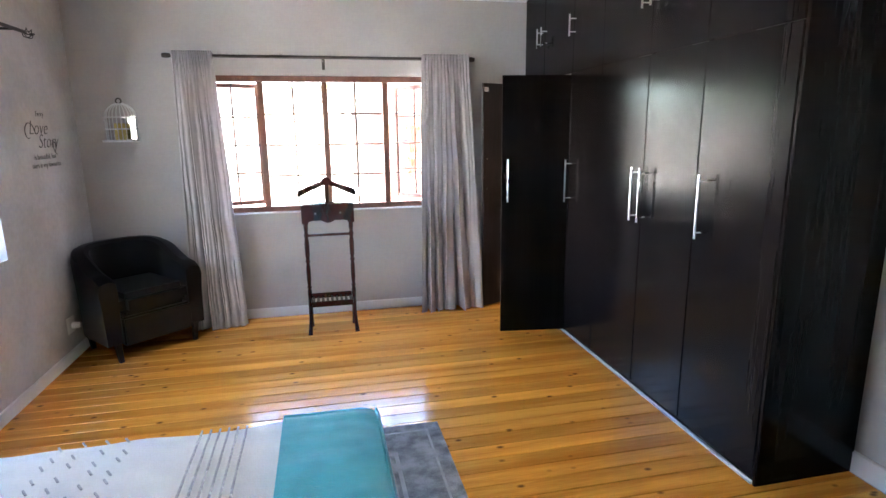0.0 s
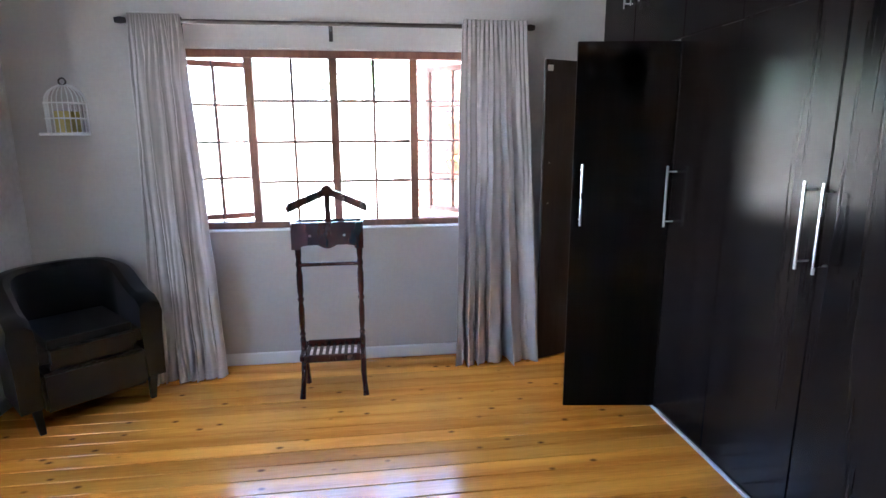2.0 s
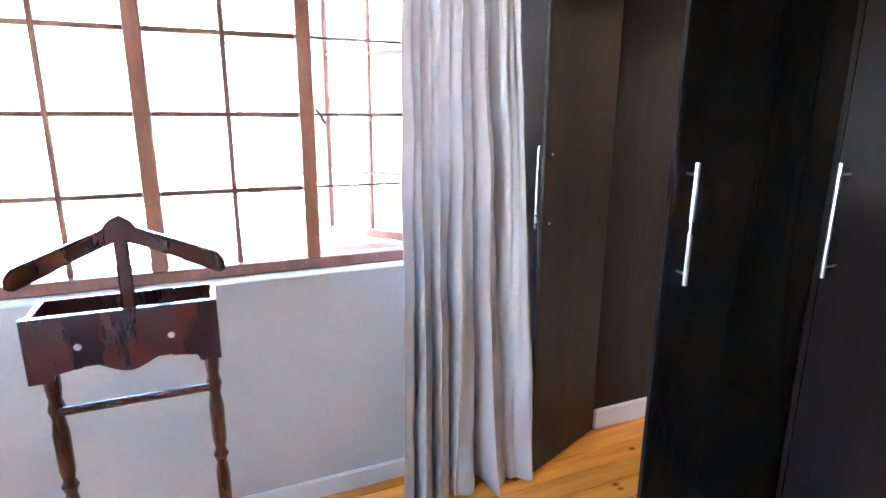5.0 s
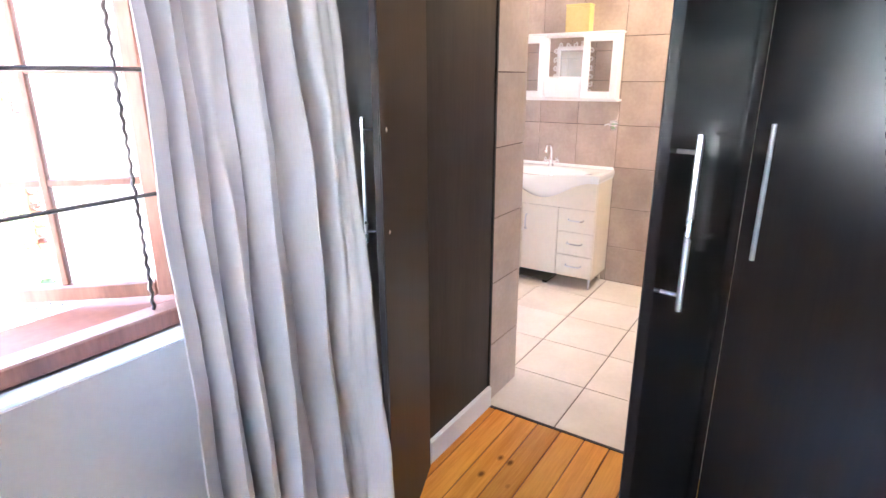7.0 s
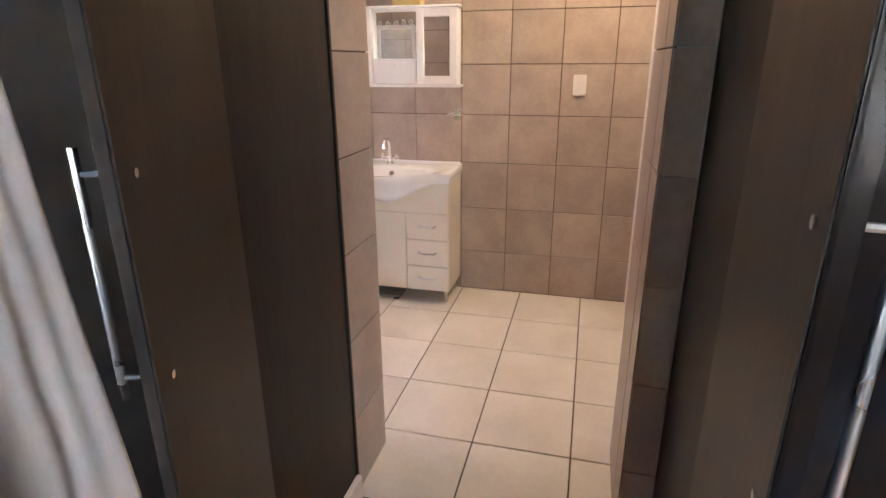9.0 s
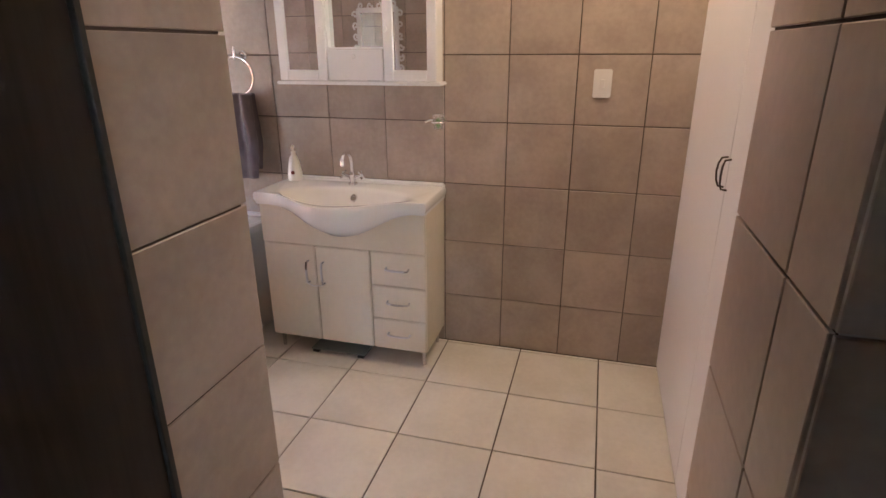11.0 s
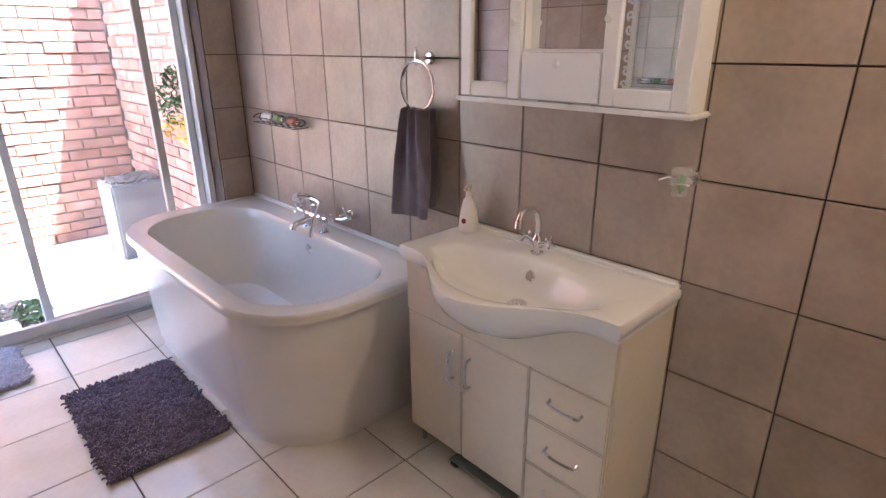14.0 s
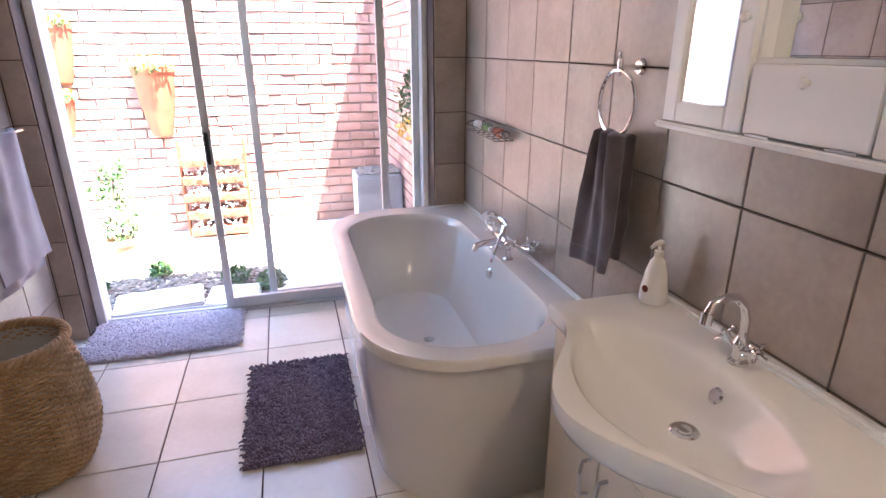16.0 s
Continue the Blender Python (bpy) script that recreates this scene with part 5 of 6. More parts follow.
# ---- shaggy mats ----
def shag(name, x0, x1, y0, y1, mat_, n, length, label, seed, rot=0.0):
    cx, cy = (x0 + x1) / 2, (y0 + y1) / 2
    t = thing(name, pose(cx, cy, 0, 0, 0, rot), label, "bath mat", "bath mats")
    hx, hy = (x1 - x0) / 2, (y1 - y0) / 2
    part("backing", one((-hx, -hy, 0.0005), (hx, hy, 0.008), 0.003), mat_, t)
    r = random.Random(seed)
    vs, fs = [], []
    nx = int(math.sqrt(n * hx / hy))
    ny = int(n / nx)
    for i in range(nx):
        for j in range(ny):
            x = -hx + 2 * hx * (i + r.uniform(0.1, 0.9)) / nx
            y = -hy + 2 * hy * (j + r.uniform(0.1, 0.9)) / ny
            a = r.uniform(0, 6.28)
            l = length * r.uniform(0.7, 1.2)
            d = Vector((math.cos(a), math.sin(a), 0))
            p = Vector((x, y, 0.006))
            q = [p, p + d * l * 0.35 + Vector((0, 0, l * 0.6)), p + d * l * 0.85 + Vector((0, 0, l * 0.72)), p + d * l * 1.15 + Vector((0, 0, l * 0.5))]
            rad = [0.004, 0.0052, 0.005, 0.003]
            u = Vector((-d.y, d.x, 0))
            base = len(vs)
            for k in range(4):
                tang = (q[min(3, k + 1)] - q[max(0, k - 1)]).normalized()
                w = tang.cross(u)
                for m_ in range(4):
                    an = m_ * math.pi / 2
                    vs.append(q[k] + (u * math.cos(an) + w * math.sin(an)) * rad[k])
            for k in range(3):
                for m_ in range(4):
                    fs.append((base + k * 4 + m_, base + k * 4 + (m_ + 1) % 4, base + (k + 1) * 4 + (m_ + 1) % 4, base + (k + 1) * 4 + m_))
            fs.append(tuple(base + 12 + m_ for m_ in range(4)))
    me = bpy.data.meshes.new("pile")
    me.from_pydata(vs, [], fs)
    me.shade_smooth()
    me.materials.append(mat_)
    o_ = new("pile", me)
    o_.parent = t
    tagged(o_, kind="stuff")
    return t


shag("bath_mat", 3.305, 3.755, 6.425, 7.155, M_RUGD, 5200, 0.021, "dark plum shaggy chenille mat beside the bathtub", 1)
shag("bath_mat", 2.45, 3.222, 7.425, 7.855, M_RUGL, 5200, 0.025, "lavender-grey shaggy mat in front of the sliding door", 2)

# ---- laundry basket ----
lb = thing("laundry_basket", pose(2.56, 6.665, 0), "round natural wicker laundry basket with a thick rim", "laundry basket")
prof = lambda k: 0.165 + 0.055 * math.sin(math.pi * min(1, k * 1.05) ** 0.8) + 0.012 * k
HB, NR, NS = 0.53, 40, 96
bm = bmesh.new()
for j in range(NR):
    k = j / (NR - 1)
    z = 0.015 + (HB - 0.03) * k
    tube(bm, [((prof(k) + 0.0045 * (1 if (i // 2 + j) % 2 else -1)) * math.cos(2 * math.pi * i / NS), (prof(k) + 0.0045 * (1 if (i // 2 + j) % 2 else -1)) * math.sin(2 * math.pi * i / NS), z) for i in range(NS)], 0.0062, 5, True)
part("weave", bm, M_WICKER, lb, "woven cane strands", True)
bm = bmesh.new()
for i in range(48):
    a = 2 * math.pi * (i + 0.25) / 48
    tube(bm, [(prof(k) * math.cos(a), prof(k) * math.sin(a), 0.01 + (HB - 0.02) * k) for k in [m_ / 8 for m_ in range(9)]], 0.004, 5)
tagged(part("stakes", bm, M_WICKER, lb, "upright cane stakes"), kind="stuff")
bm = bmesh.new()
for s in range(3):
    tube(bm, [((prof(1) + 0.011 * math.cos(9 * 2 * math.pi * i / 160 * 2 + s * 2.09)) * math.cos(2 * math.pi * i / 160), (prof(1) + 0.011 * math.cos(18 * 2 * math.pi * i / 160 + s * 2.09)) * math.sin(2 * math.pi * i / 160), HB + 0.011 * math.sin(18 * 2 * math.pi * i / 160 + s * 2.09)) for i in range(160)], 0.010, 6, True)
part("rim", bm, M_WICKER, lb, "thick plaited rim", True)
part("lining", lathe(bmesh.new(), [(0, 0.02), (0.15, 0.02), (0.20, 0.25), (0.168, 0.52), (0.172, 0.525)], 32), surface("cream_cotton", (0.5, 0.47, 0.42), (0.6, 0.57, 0.52), (0.8, 0.9), 8, 120), lb, "cream cotton lining", True)

# towel rail on the west wall
tr = thing("towel_rail", pose(BW, 7.25, 1.158), "chrome towel rail on the tiled wall", "towel rail")
part("rail", bar((0.085, -0.32, 0), (0.085, 0.32, 0), 0.008, 12), M_CHROME, tr, "", True)
for y in (-0.31, 0.31):
    part("post", tube(bmesh.new(), [(0.0005, y, 0), (0.01, y, 0), (0.085, y, 0)], [0.02, 0.009, 0.009], 12), M_CHROME, tr, "", True)
tw2 = thing("bath_towel", pose(BW + 0.085, 7.28, 0), "lilac-grey bath towel hanging over the rail", "towel", "towels")
cloth("towel", lambda u, v: hung(u, v, 0.50, 0.50, 1.17, 0.53, 0.016, 2.1), 80, 60, M_LILAC_TOWEL, tw2, "", 0.006)

# ornate mirror on the west wall, seen in the cabinet's mirrors
om = thing("ornate_mirror", pose(BW, 6.16, 1.50), "mirror in an ornate white carved frame", "mirror")
part("glass", one((0.001, -0.17, -0.28), (0.012, 0.17, 0.28)), M_MIRROR, om, "mirror glass")
bm = bmesh.new()
for a, b in (((-0.2, -0.31), (0.2, -0.27)), ((-0.2, 0.27), (0.2, 0.31)), ((-0.2, -0.27), (-0.165, 0.27)), ((0.165, -0.27), (0.2, 0.27))):
    box(bm, (0.002, a[0], a[1]), (0.028, b[0], b[1]), 0.006, 2)
part("frame", bm, M_WHITE, om, "white painted frame")
bm = bmesh.new()
for side in range(4):
    n_ = 7 if side % 2 == 0 else 5
    for k in range(n_):
        t = -1 + 2 * (k + 0.5) / n_
        c_ = {0: (0.215, t * 0.30), 1: (t * 0.2, 0.325), 2: (-0.215, t * 0.30), 3: (t * 0.2, -0.325)}[side]
        tube(bm, [(0.015, c_[0] + (0.026 - 0.0012 * i) * math.cos(i * 0.4 + k), c_[1] + (0.03 - 0.0013 * i) * math.sin(i * 0.4 + k)) for i in range(18)], 0.008, 6)
part("carving", bm, M_WHITE, om, "scrolled white carving")

# ---- sliding door ----
sl = tagged(new("door_1"), "aluminium sliding glass door, its panel slid half open", "door", kind="structure")
SX0, SX1, SZ = 2.436, 4.392, 2.119
part("door_frame", boxes([((SX0, 7.86, 0.004), (SX0 + 0.045, 7.985, SZ)), ((SX1 - 0.035, 7.86, 0.004), (SX1, 7.985, SZ)), ((SX0 + 0.045, 7.86, SZ - 0.045), (SX1 - 0.035, 7.985, SZ))], 0.003), surface("white_aluminium", (0.78, 0.78, 0.79), (0.84, 0.84, 0.85), (0.3, 0.4)), sl, "white powder-coated frame")
part("track", boxes([((SX0 + 0.045, 7.865, 0.002), (SX1 - 0.035, 7.98, 0.014)), ((SX0 + 0.045, 7.893, 0.014), (SX1 - 0.035, 7.899, 0.026)), ((SX0 + 0.045, 7.946, 0.014), (SX1 - 0.035, 7.952, 0.026))]), M_ALU, sl, "grey aluminium floor track")


def panel(x0, x1, y, label):
    p = part("sliding_panel", boxes([((x0, y - 0.018, 0.03), (x0 + 0.042, y + 0.018, SZ - 0.05)), ((x1 - 0.042, y - 0.018, 0.03), (x1, y + 0.018, SZ - 0.05)),
                                     ((x0 + 0.042, y - 0.018, 0.03), (x1 - 0.042, y + 0.018, 0.085)), ((x0 + 0.042, y - 0.018, SZ - 0.10), (x1 - 0.042, y + 0.018, SZ - 0.05))], 0.003), M_ALU, sl, label)
    g = part("pane", one((x0 + 0.04, y - 0.003, 0.083), (x1 - 0.04, y + 0.003, SZ - 0.098)), M_GLASS, p, "clear glass pane")
    g.visible_shadow = False
    return p


p1 = panel(3.132, 4.148, 7.896, "grey aluminium sliding panel")
p2 = panel(3.388, 4.356, 7.949, "grey aluminium fixed panel")
part("door_pull", one((3.143, 7.858, 0.90), (3.163, 7.877, 1.08), 0.006, 2), M_BLACK, p1, "black door pull")

# ---- outside ----
GZ = -0.10
bm = bmesh.new()
bmesh.ops.create_grid(bm, x_segments=1, y_segments=1, size=400)
for v in bm.verts:
    v.co.z = -0.155
tagged(part("ground", bm, M_PAVE), "pale sunlit paved ground", "ground", kind="structure")
yard = tagged(part("yard_paving", one((1.0, 8.0, -0.1545), (4.5, 9.999, GZ - 0.002)), M_PAVE), "pale courtyard paving", "pavement", kind="structure")
tagged(part("garden_wall", one((0.9, 10.02, -0.154), (4.72, 10.25, 3.0)), M_MORTAR), "tall sunlit red brick garden wall", "wall", kind="structure")
tagged(part("side_wall", one((4.52, 7.995, -0.154), (4.72, 10.018, 2.49)), M_MORTAR), "red brick courtyard side wall in shade", "wall", kind="structure")

tagged(part("boundary_wall", one((-14.0, 14.5, -0.154), (0.88, 14.7, 1.9)), M_GARDENWALL), "cream plastered boundary wall of the garden", "wall", kind="structure")
rnd = random.Random(11)


def leafy(parent, name, centre, radius, n, size, material, flat=1.0, seed=1):
    """A clump of many small leaves round a centre."""
    r = random.Random(seed)
    vs, fs = [], []
    for _ in range(n):
        d = Vector((r.gauss(0, 1), r.gauss(0, 1), r.gauss(0, 1))).normalized() * radius * (0.35 + 0.65 * r.random() ** 0.5)
        p = Vector(centre) + Vector((d.x, d.y, d.z * flat))
        a = Vector((r.gauss(0, 1), r.gauss(0, 1), r.gauss(0, 1))).normalized()
        b = a.orthogonal().normalized()
        s = size * r.uniform(0.6, 1.3)
        k = len(vs)
        c = a.cross(b) * s * 0.15
        vs += [p - a * s, p + b * s * 0.4 + c, p + a * s, p - b * s * 0.4 + c]
        fs += [(k, k + 1, k + 2), (k, k + 2, k + 3)]
    me = bpy.data.meshes.new(name)
    me.from_pydata(vs, [], fs)
    me.materials.append(material)
    o_ = new(name, me)
    o_.parent = parent
    return tagged(o_, kind="stuff")


def wall_pot(x, z, w, h, seed, y=10.0):
    p = thing("wall_planter", pose(x, y - 0.004, z), "tapered terracotta wall planter with yellow flowers", "planter", "wall planters")
    prof_ = [(0.02, -h), (w * 0.25, -h + 0.02), (w * 0.42, -h * 0.5), (w * 0.5, -0.05), (w * 0.53, -0.05), (w * 0.53, 0), (w * 0.46, 0), (w * 0.44, -0.06), (0, -0.07)]
    bm = lathe(bmesh.new(), prof_, 24)
    bmesh.ops.bisect_plane(bm, geom=bm.verts[:] + bm.edges[:] + bm.faces[:], plane_co=(0, 0, 0), plane_no=(0, 1, 0), clear_outer=True)
    part("pot", bm, M_TERRA, p, "", True)
    leafy(p, "leaves", (0, -w * 0.22, -0.01), w * 0.55, 110, 0.03, M_LEAF, 0.28, seed)
    leafy(p, "flowers", (0, -w * 0.22, 0.03), w * 0.58, 170, 0.024, M_YELLOW, 0.28, seed + 50)
    return p


wall_pot(2.53, 1.365, 0.33, 0.60, 1)
wall_pot(1.86, 1.70, 0.26, 0.48, 2)
wall_pot(1.80, 1.13, 0.2, 0.34, 4)

# tiered terracotta planter against the wall
tp = thing("tiered_planter", pose(2.92, 9.84, GZ), "tiered terracotta strawberry planter full of white flowers", "planter")
for k in range(5):
    z = 0.02 + 0.155 * k
    w = 0.26 - 0.006 * abs(k - 2)
    part("tier", boxes([((-w, -0.13, z), (w, 0.13, z + 0.075))], 0.012), M_TERRA, tp, "terracotta trough")
    fl = leafy(tp, "flowers", (0, -0.05, z + 0.10), 0.24, 190, 0.018, surface("white_petal", (0.62, 0.6, 0.55), (0.7, 0.68, 0.64), (0.6, 0.8)) if k == 0 else bpy.data.materials["white_petal"], 0.22, 20 + k)
for x in (-0.27, 0.27):
    part("upright", one((x - 0.012, -0.02, 0), (x + 0.012, 0.02, 0.86), 0.004), M_TERRA, tp)

# potted shrub, stones and slabs
ps = thing("potted_shrub", pose(2.28, 9.15, GZ), "leafy shrub in a pale clay pot on the gravel", "potted plant")
part("pot", lathe(bmesh.new(), [(0, 0), (0.09, 0), (0.12, 0.20), (0.13, 0.20), (0.13, 0.235), (0.11, 0.235), (0.10, 0.19), (0, 0.19)], 24), surface("pale_clay", (0.30, 0.19, 0.10), (0.40, 0.27, 0.16), (0.7, 0.85)), ps, "", True)
part("trunk", tube(bmesh.new(), [(0, 0, 0.19), (0.02, 0, 0.35), (-0.01, 0.01, 0.5), (0.02, 0, 0.72)], [0.014, 0.011, 0.009, 0.004], 8), M_BARK, ps)
for k, c in enumerate(((0.0, 0, 0.30, 0.13), (0.06, -0.02, 0.46, 0.13), (-0.05, 0.02, 0.62, 0.12), (0.03, 0, 0.76, 0.10))):
    leafy(ps, "foliage", c[:3], c[3], 130, 0.026, M_LEAF, 0.8, 40 + k)
for k, (x, y, r_) in enumerate(((2.58, 8.86, 0.09), (3.13, 8.55, 0.10), (3.38, 8.40, 0.10), (2.22, 8.62, 0.07))):
    g = thing("ground_plant", pose(x, y, GZ), "small green ground plant among the pebbles", "plant", "plants among the pebbles")
    leafy(g, "leaves", (0, 0, r_ * 0.7), r_, 130, 0.03, M_LEAF, 0.7, 60 + k)
for k, (x, y, sx, sy, a) in enumerate(((2.66, 8.34, 0.27, 0.17, 8), (3.13, 8.30, 0.17, 0.16, -4))):
    st = thing("stepping_stone", pose(x, y, GZ, 0, 0, a), "pale square concrete stepping stone on gravel", "stepping stone", "stepping stones")
    part("slab", one((-sx, -sy, 0), (sx, sy, 0.04), 0.01, 2), M_SLAB, st)
vs, fs = [], []
for _ in range(2600):
    x, y = rnd.uniform(1.95, 3.36), rnd.uniform(8.05, 9.0)
    if (abs(x - 2.66) < 0.27 and abs(y - 8.34) < 0.17) or (abs(x - 3.13) < 0.17 and abs(y - 8.30) < 0.16):
        continue
    a, r_ = rnd.uniform(0, 3.14), rnd.uniform(0.012, 0.03)
    k = len(vs)
    c, s = math.cos(a), math.sin(a)
    for dx, dy, dz in ((1, 0, 0), (0, 0.7, 0), (-1, 0, 0), (0, -0.7, 0), (0.5, 0.4, 0.5), (-0.5, 0.4, 0.5), (-0.5, -0.4, 0.5), (0.5, -0.4, 0.5)):
        vs.append((x + r_ * (dx * c - dy * s), y + r_ * (dx * s + dy * c), GZ + r_ * dz))
    fs += [(k + 4, k + 5, k + 6, k + 7)] + [(k, k + 1, k + 4), (k + 1, k + 5, k + 4), (k + 1, k + 2, k + 5), (k + 2, k + 6, k + 5), (k + 2, k + 3, k + 6), (k + 3, k + 7, k + 6), (k + 3, k, k + 7), (k, k + 4, k + 7)]
me = bpy.data.meshes.new("pebbles")
me.from_pydata(vs, [], fs)
me.materials.append(M_STONE)
tagged(new("pebbles", me), "bed of grey and brown river pebbles", "pebbles", kind="stuff")

# grey planter block and hanging basket by the side wall
blk = thing("concrete_planter", pose(4.292, 9.35, GZ), "square grey concrete planter with pebbles on top", "planter")
part("block", one((-0.19, -0.2, 0), (0.19, 0.2, 0.60), 0.015, 2), surface("grey_concrete", (0.20, 0.19, 0.19), (0.27, 0.26, 0.26), (0.8, 0.95), 6, 60, bump=0.3), blk)
bm = bmesh.new()
for k in range(90):
    x, y = rnd.uniform(-0.17, 0.17), rnd.uniform(-0.17, 0.17)
    box(bm, (x - 0.018, y - 0.014, 0.6005), (x + 0.018, y + 0.014, 0.622), 0.007)
part("gravel", bm, M_STONE, blk)
hb = thing("wall_basket", pose(4.498, 8.36, 1.02), "wall basket with trailing plants on the brick wall", "planter")
bm = lathe(bmesh.new(), [(0.01, -0.17), (0.08, -0.14), (0.13, -0.05), (0.15, 0), (0.14, 0), (0.12, -0.05), (0, -0.06)], 20)
bmesh.ops.bisect_plane(bm, geom=bm.verts[:] + bm.edges[:] + bm.faces[:], plane_co=(0, 0, 0), plane_no=(1, 0, 0), clear_outer=True)
part("basket", bm, M_WICKER, hb, "", True)
for k, c in enumerate(((-0.07, 0, 0.05, 0.14), (-0.08, 0.10, 0.18, 0.10), (-0.09, -0.08, -0.03, 0.13), (-0.06, 0.02, 0.30, 0.08))):
    leafy(hb, "foliage", c[:3], c[3], 120, 0.024, M_LEAF if k != 2 else M_YELLOW, 0.8, 80 + k)
lt = thing("outdoor_lantern", pose(4.516, 8.13, 1.53), "small dark outdoor wall lantern", "lamp")
part("plate", one((-0.012, -0.03, -0.06), (0.0, 0.03, 0.06), 0.003), M_BLACK, lt)
part("lantern", lathe(bmesh.new(), [(0.02, -0.10), (0.035, -0.09), (0.045, 0.03), (0.06, 0.04), (0.01, 0.09), (0, 0.1)], 8, pose(-0.065, 0, 0)), M_BLACK, lt)
part("arm", bar((-0.012, 0, 0.05), (-0.065, 0, 0.09), 0.007, 8), M_BLACK, lt)

pq = thing("wall_plaque", pose(4.30, 9.975, 1.82), "small white plaque on the shaded brick wall", "plaque")
part("plate", one((-0.025, -0.01, -0.02), (0.025, 0.012, 0.02), 0.004), M_PLASTIC, pq)

# garden in front of the bedroom window
def tree(x, y, h, crown, seed):
    t = thing("tree", pose(x, y, -0.155), "leafy green garden tree in full sun", "tree", "garden trees")
    r = random.Random(seed)
    part("trunk", tube(bmesh.new(), [(0, 0, 0), (0.05, 0.02, h * 0.25), (-0.04, 0, h * 0.45), (0.03, 0.03, h * 0.8)], [0.16, 0.13, 0.10, 0.04], 12), M_BARK, t, "", True)
    for k in range(7):
        a = 2 * math.pi * k / 7 + r.uniform(-0.3, 0.3)
        z0 = h * r.uniform(0.35, 0.6)
        tip = Vector((math.cos(a) * crown * 0.8, math.sin(a) * crown * 0.8, z0 + crown * r.uniform(0.4, 0.9)))
        part("limb", tube(bmesh.new(), [(0, 0, z0), tuple(tip * 0.5 + Vector((0, 0, z0 * 0.5))), tuple(tip)], [0.06, 0.04, 0.015], 6), M_BARK, t)
        leafy(t, "foliage", tuple(tip), crown * 0.55, 420, 0.10, M_LEAF, 0.75, seed * 10 + k)
    leafy(t, "foliage", (0, 0, h * 0.85), crown * 0.7, 600, 0.10, M_LEAF, 0.8, seed * 10 + 9)
    return t


tree(1.35, 18.2, 5.6, 2.0, 1)
tree(-9.5, 16.6, 5.0, 2.1, 2)
tree(-6.0, 6.5, 4.5, 1.8, 3)
rp = thing("patio_pot", pose(0.95, 5.85, -0.155), "large white round patio pot under the window", "planter")
part("pot", lathe(bmesh.new(), [(0, 0), (0.14, 0), (0.19, 0.35), (0.2, 0.62), (0.21, 0.9), (0.19, 0.98), (0.16, 0.98), (0.15, 0.9), (0, 0.88)], 28), M_WHITE, rp, "", True)

# ---- tiles, boards and bricks ----
def tile_mesh(name, w, h, material, d=0.008, bevel=0.0015):
    """A tile lying in x, y with its face at z = 0."""
    me = bpy.data.meshes.new(name)
    bm = bmesh.new()
    e = bevel
    ring = [[bm.verts.new((sx * (w / 2 - i), sy * (h / 2 - i), z)) for sx, sy in ((-1, -1), (1, -1), (1, 1), (-1, 1))] for i, z in ((0, -d), (0, -e), (e, 0))]
    for a, b in zip(ring, ring[1:]):
        for k in range(4):
            bm.faces.new((a[k], a[(k + 1) % 4], b[(k + 1) % 4], b[k]))
    bm.faces.new(ring[-1])
    bm.to_mesh(me)
    bm.free()
    me.materials.append(material)
    return me


TILES = {}


def lay(name, parent, us, vs, place, material, gap=0.005):
    """Lays tiles between the joint lines us and vs; place(u, v) gives a tile's pose."""
    rnd = random.Random(7)
    for u0, u1 in zip(us, us[1:]):
        for v0, v1 in zip(vs, vs[1:]):
            w, h = round(u1 - u0 - gap, 4), round(v1 - v0 - gap, 4)
            if w < 0.012 or h < 0.012:
                continue
            key = (name, material.name, w, h)
            if key not in TILES:
                TILES[key] = tile_mesh(name, w, h, material)
            tilt = pose(0, 0, rnd.uniform(-0.0004, 0.0004), rnd.uniform(-0.12, 0.12), rnd.uniform(-0.12, 0.12), 0)
            piece(name, TILES[key], parent, place((u0 + u1) / 2, (v0 + v1) / 2) @ tilt)


def joints(start, pitch, lo, hi):
    """Joint lines at start + k * pitch between lo and hi, with both ends."""
    k0, k1 = math.ceil((lo - start) / pitch), math.floor((hi - start) / pitch)
    inner = [start + k * pitch for k in range(k0, k1 + 1)]
    return [lo] + [v for v in inner if lo + 0.015 < v < hi - 0.015] + [hi]


ob = bpy.data.objects
rows = joints(0.863, 0.2965, 0.0, 2.62)
lay("tile", ob["wall_bath_east"], joints(5.013, 0.2982, 3.40, BN), rows, lambda u, v: pose(BE, u, v) @ pose(0, 0, 0, 90, 0, -90), M_TILEW)
lay("tile", ob["wall_bath_west"], joints(5.013, 0.2982, 5.2, BN), rows, lambda u, v: pose(BW, u, v) @ pose(0, 0, 0, 90, 0, 90), M_TILEW)
lay("tile", ob["wall_bath_north"], [BW, 2.431], rows, lambda u, v: pose(u, BN, v) @ pose(0, 0, 0, 90, 0, 0), M_TILEW)
lay("tile", ob["wall_bath_north"], [4.397, BE], rows, lambda u, v: pose(u, BN, v) @ pose(0, 0, 0, 90, 0, 0), M_TILEW)
jrows = joints(1.203, 0.303, 0.0, 2.04)
lay("tile", ob["door_reveal"], [EX, 2.896], jrows, lambda u, v: pose(u, NY - 0.008, v) @ pose(0, 0, 0, 90, 0, 0), M_TILEW)
lay("tile", ob["wall_bath_south"], joints(2.755, 0.2985, EX, 3.051), jrows, lambda u, v: pose(u, 4.06, v) @ pose(0, 0, 0, 90, 0, 180), M_TILEW)
lay("tile", ob["door_reveal"], [3.966, 4.058], jrows, lambda u, v: pose(EX - 0.008, u, v) @ pose(0, 0, 0, 90, 0, -90), M_TILEW)
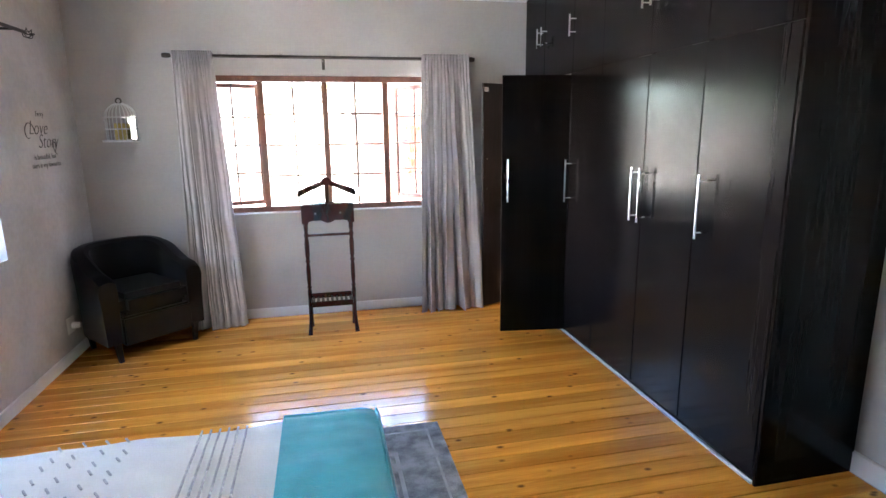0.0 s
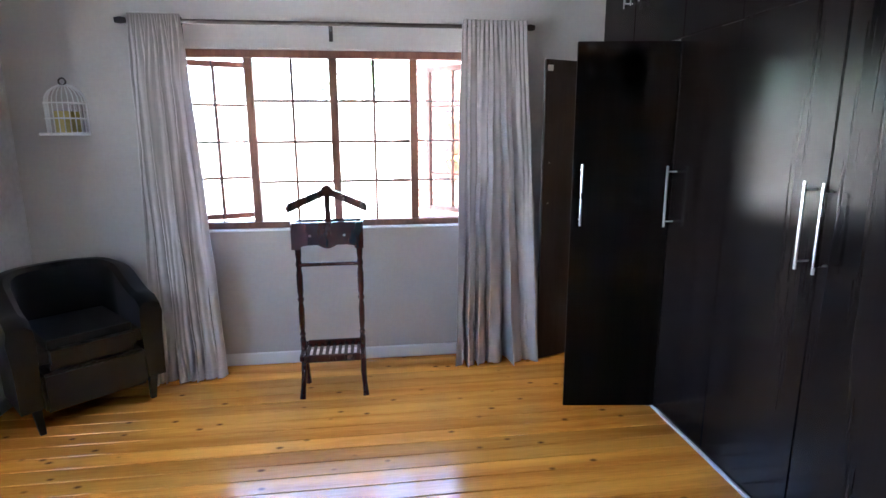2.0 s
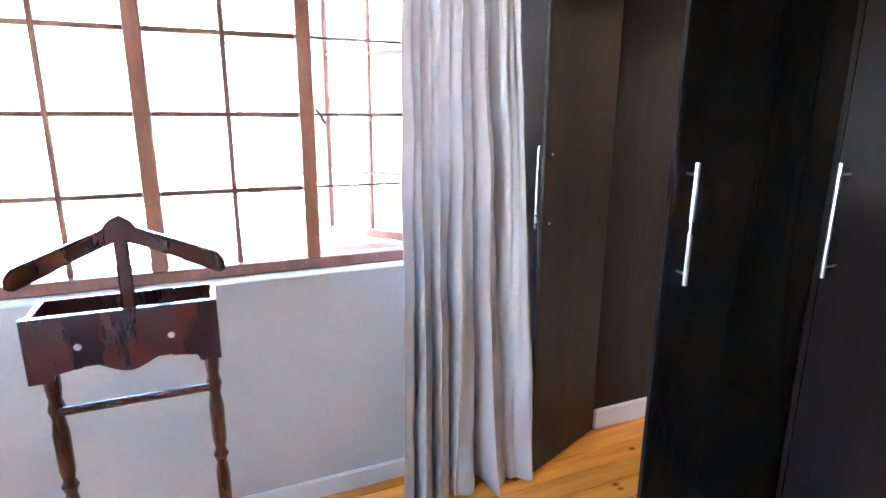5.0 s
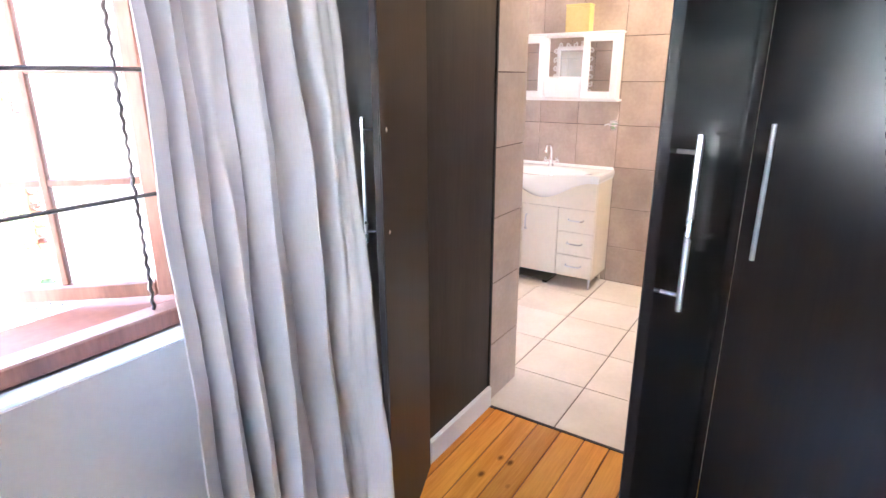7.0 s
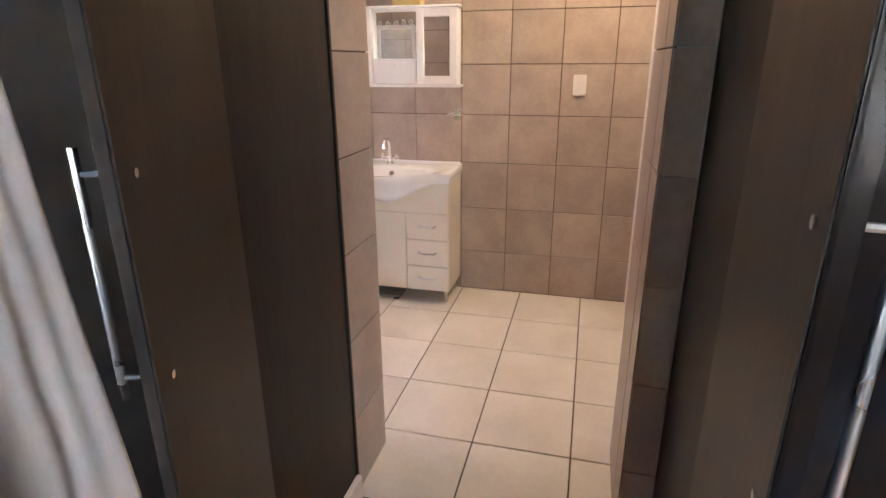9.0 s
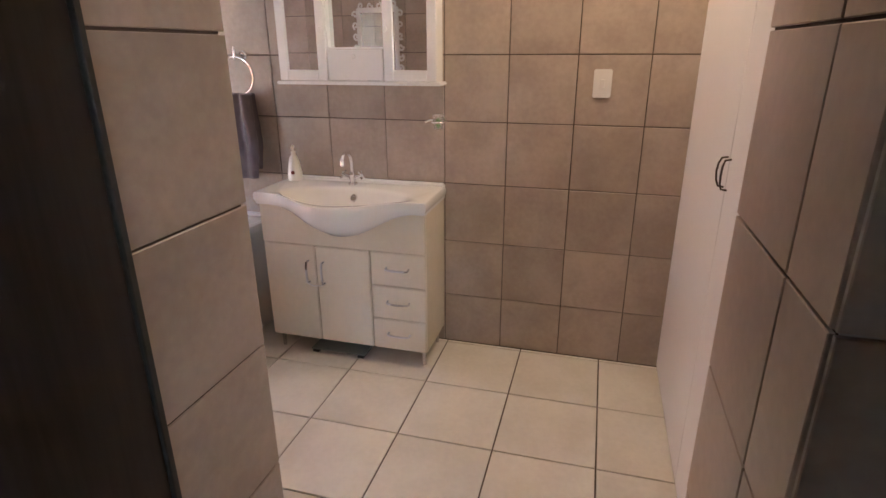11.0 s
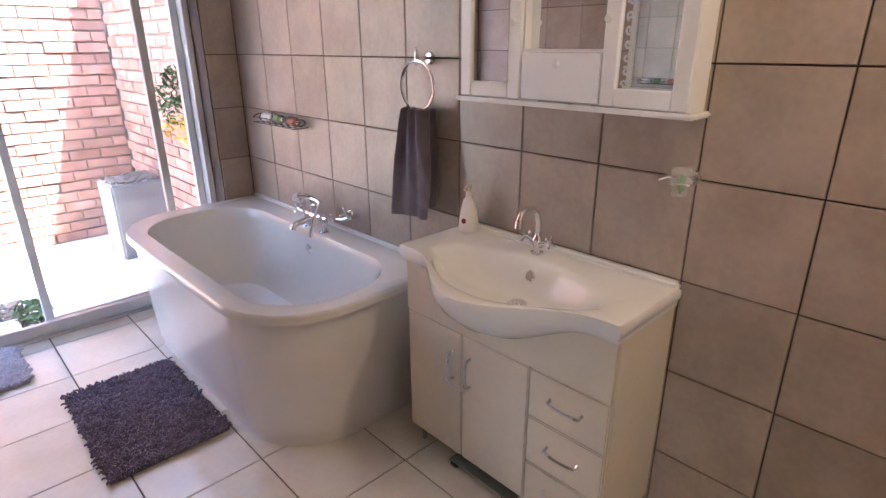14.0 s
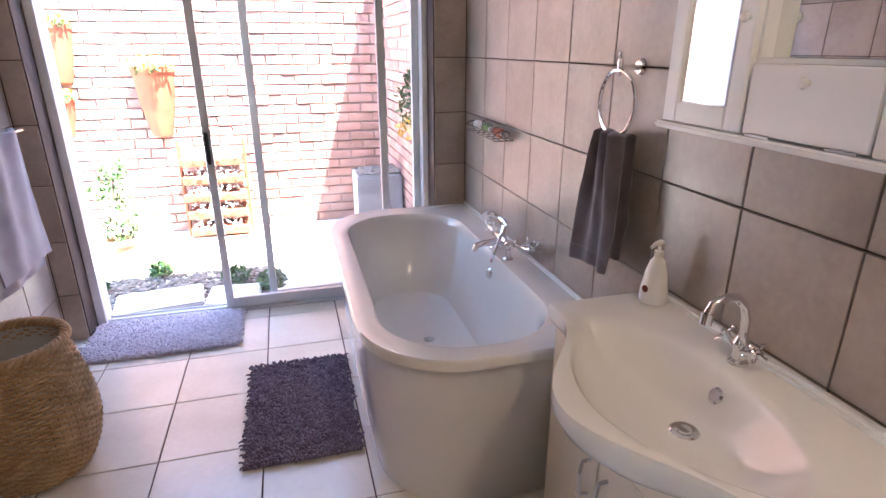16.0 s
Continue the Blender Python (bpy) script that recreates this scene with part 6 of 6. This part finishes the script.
lay("tile", floor_b, joints(4.163, 0.3935, 2.592, BE), joints(4.995, 0.3932, 3.40, BN + 0.15), lambda u, v: pose(u, v, 0), M_TILEF, 0.006)
lay("tile", floor_b, joints(4.163, 0.3935, BW, 2.592), joints(4.995, 0.3932, 5.2, BN + 0.15), lambda u, v: pose(u, v, 0), M_TILEF, 0.006)

# floor boards along x
rnd = random.Random(3)
y = SY
while y < NY - 0.02:
    y1 = min(y + 0.108, NY)
    w = round(y1 - y - 0.005, 4)
    me = tile_mesh("plank", 2.585 - WX - 0.004, w, M_PINE, 0.02, 0.0018)
    piece("plank", me, floor, pose((2.585 + WX) / 2, (y + y1) / 2, rnd.uniform(-0.001, 0.0005)))
    y = y1


# bricks: the stretch seen through the sliding door singly, the rest joined
def brick_mesh(name, l, h, d=0.02, material=None):
    me = tile_mesh(name, l, h, material, d, 0.004)
    return me


BR = brick_mesh("brick", 0.222, 0.073, 0.026, M_BRICK)
BRH = brick_mesh("brick", 0.105, 0.073, 0.026, M_BRICK)
gw = bpy.data.objects["garden_wall"]
rnd = random.Random(21)
rest_v, rest_f = [], []


def add_rest(m, l, h):
    k = len(rest_v)
    for x, y, z in ((-l / 2, -h / 2, -0.02), (l / 2, -h / 2, -0.02), (l / 2, h / 2, -0.02), (-l / 2, h / 2, -0.02), (-l / 2 + 0.003, -h / 2 + 0.003, 0), (l / 2 - 0.003, -h / 2 + 0.003, 0), (l / 2 - 0.003, h / 2 - 0.003, 0), (-l / 2 + 0.003, h / 2 - 0.003, 0)):
        rest_v.append(m @ Vector((x, y, z)))
    rest_f.extend([(k + 4, k + 5, k + 6, k + 7), (k, k + 1, k + 5, k + 4), (k + 1, k + 2, k + 6, k + 5), (k + 2, k + 3, k + 7, k + 6), (k + 3, k, k + 4, k + 7)])


for c in range(36):
    z = -0.10 + 0.086 * (c + 0.5)
    if c % 2:
        piece("brick", BRH, gw, pose(4.443, 9.998, z) @ pose(0, 0, 0, 90, 0, 0))
    for k in range(15):
        x = 4.5 - 0.233 * (k + 0.5) - (0.1165 if c % 2 else 0)
        m = pose(x, 9.998 + rnd.uniform(-0.009, 0.006), z) @ pose(0, 0, 0, 90 + rnd.uniform(-1.2, 1.2), rnd.uniform(-0.6, 0.6), 0)
        if x < 1.1:
            continue
        if x > 1.95 and z < 2.2:
            piece("brick", BR, gw, m)
        else:
            add_rest(m, 0.222, 0.073)
me = bpy.data.meshes.new("far_bricks")
me.from_pydata(rest_v, [], rest_f)
me.materials.append(M_BRICK)
fb = new("far_bricks", me)
fb.parent = gw
tagged(fb, kind="stuff")
sw_ = bpy.data.objects["side_wall"]
BS = brick_mesh("brick", 0.222, 0.073, 0.02, M_BRICK)
for c in range(30):
    z = -0.14 + 0.086 * (c + 0.5)
    for k in range(9):
        y = 8.02 + 0.233 * (k + 0.5) + (0.116 if c % 2 else 0)
        if y < 9.9 and z < 2.45:
            piece("brick", BS, sw_, pose(4.5 + rnd.uniform(-0.003, 0.004), y, z) @ pose(0, 0, 0, 90, 0, -90))
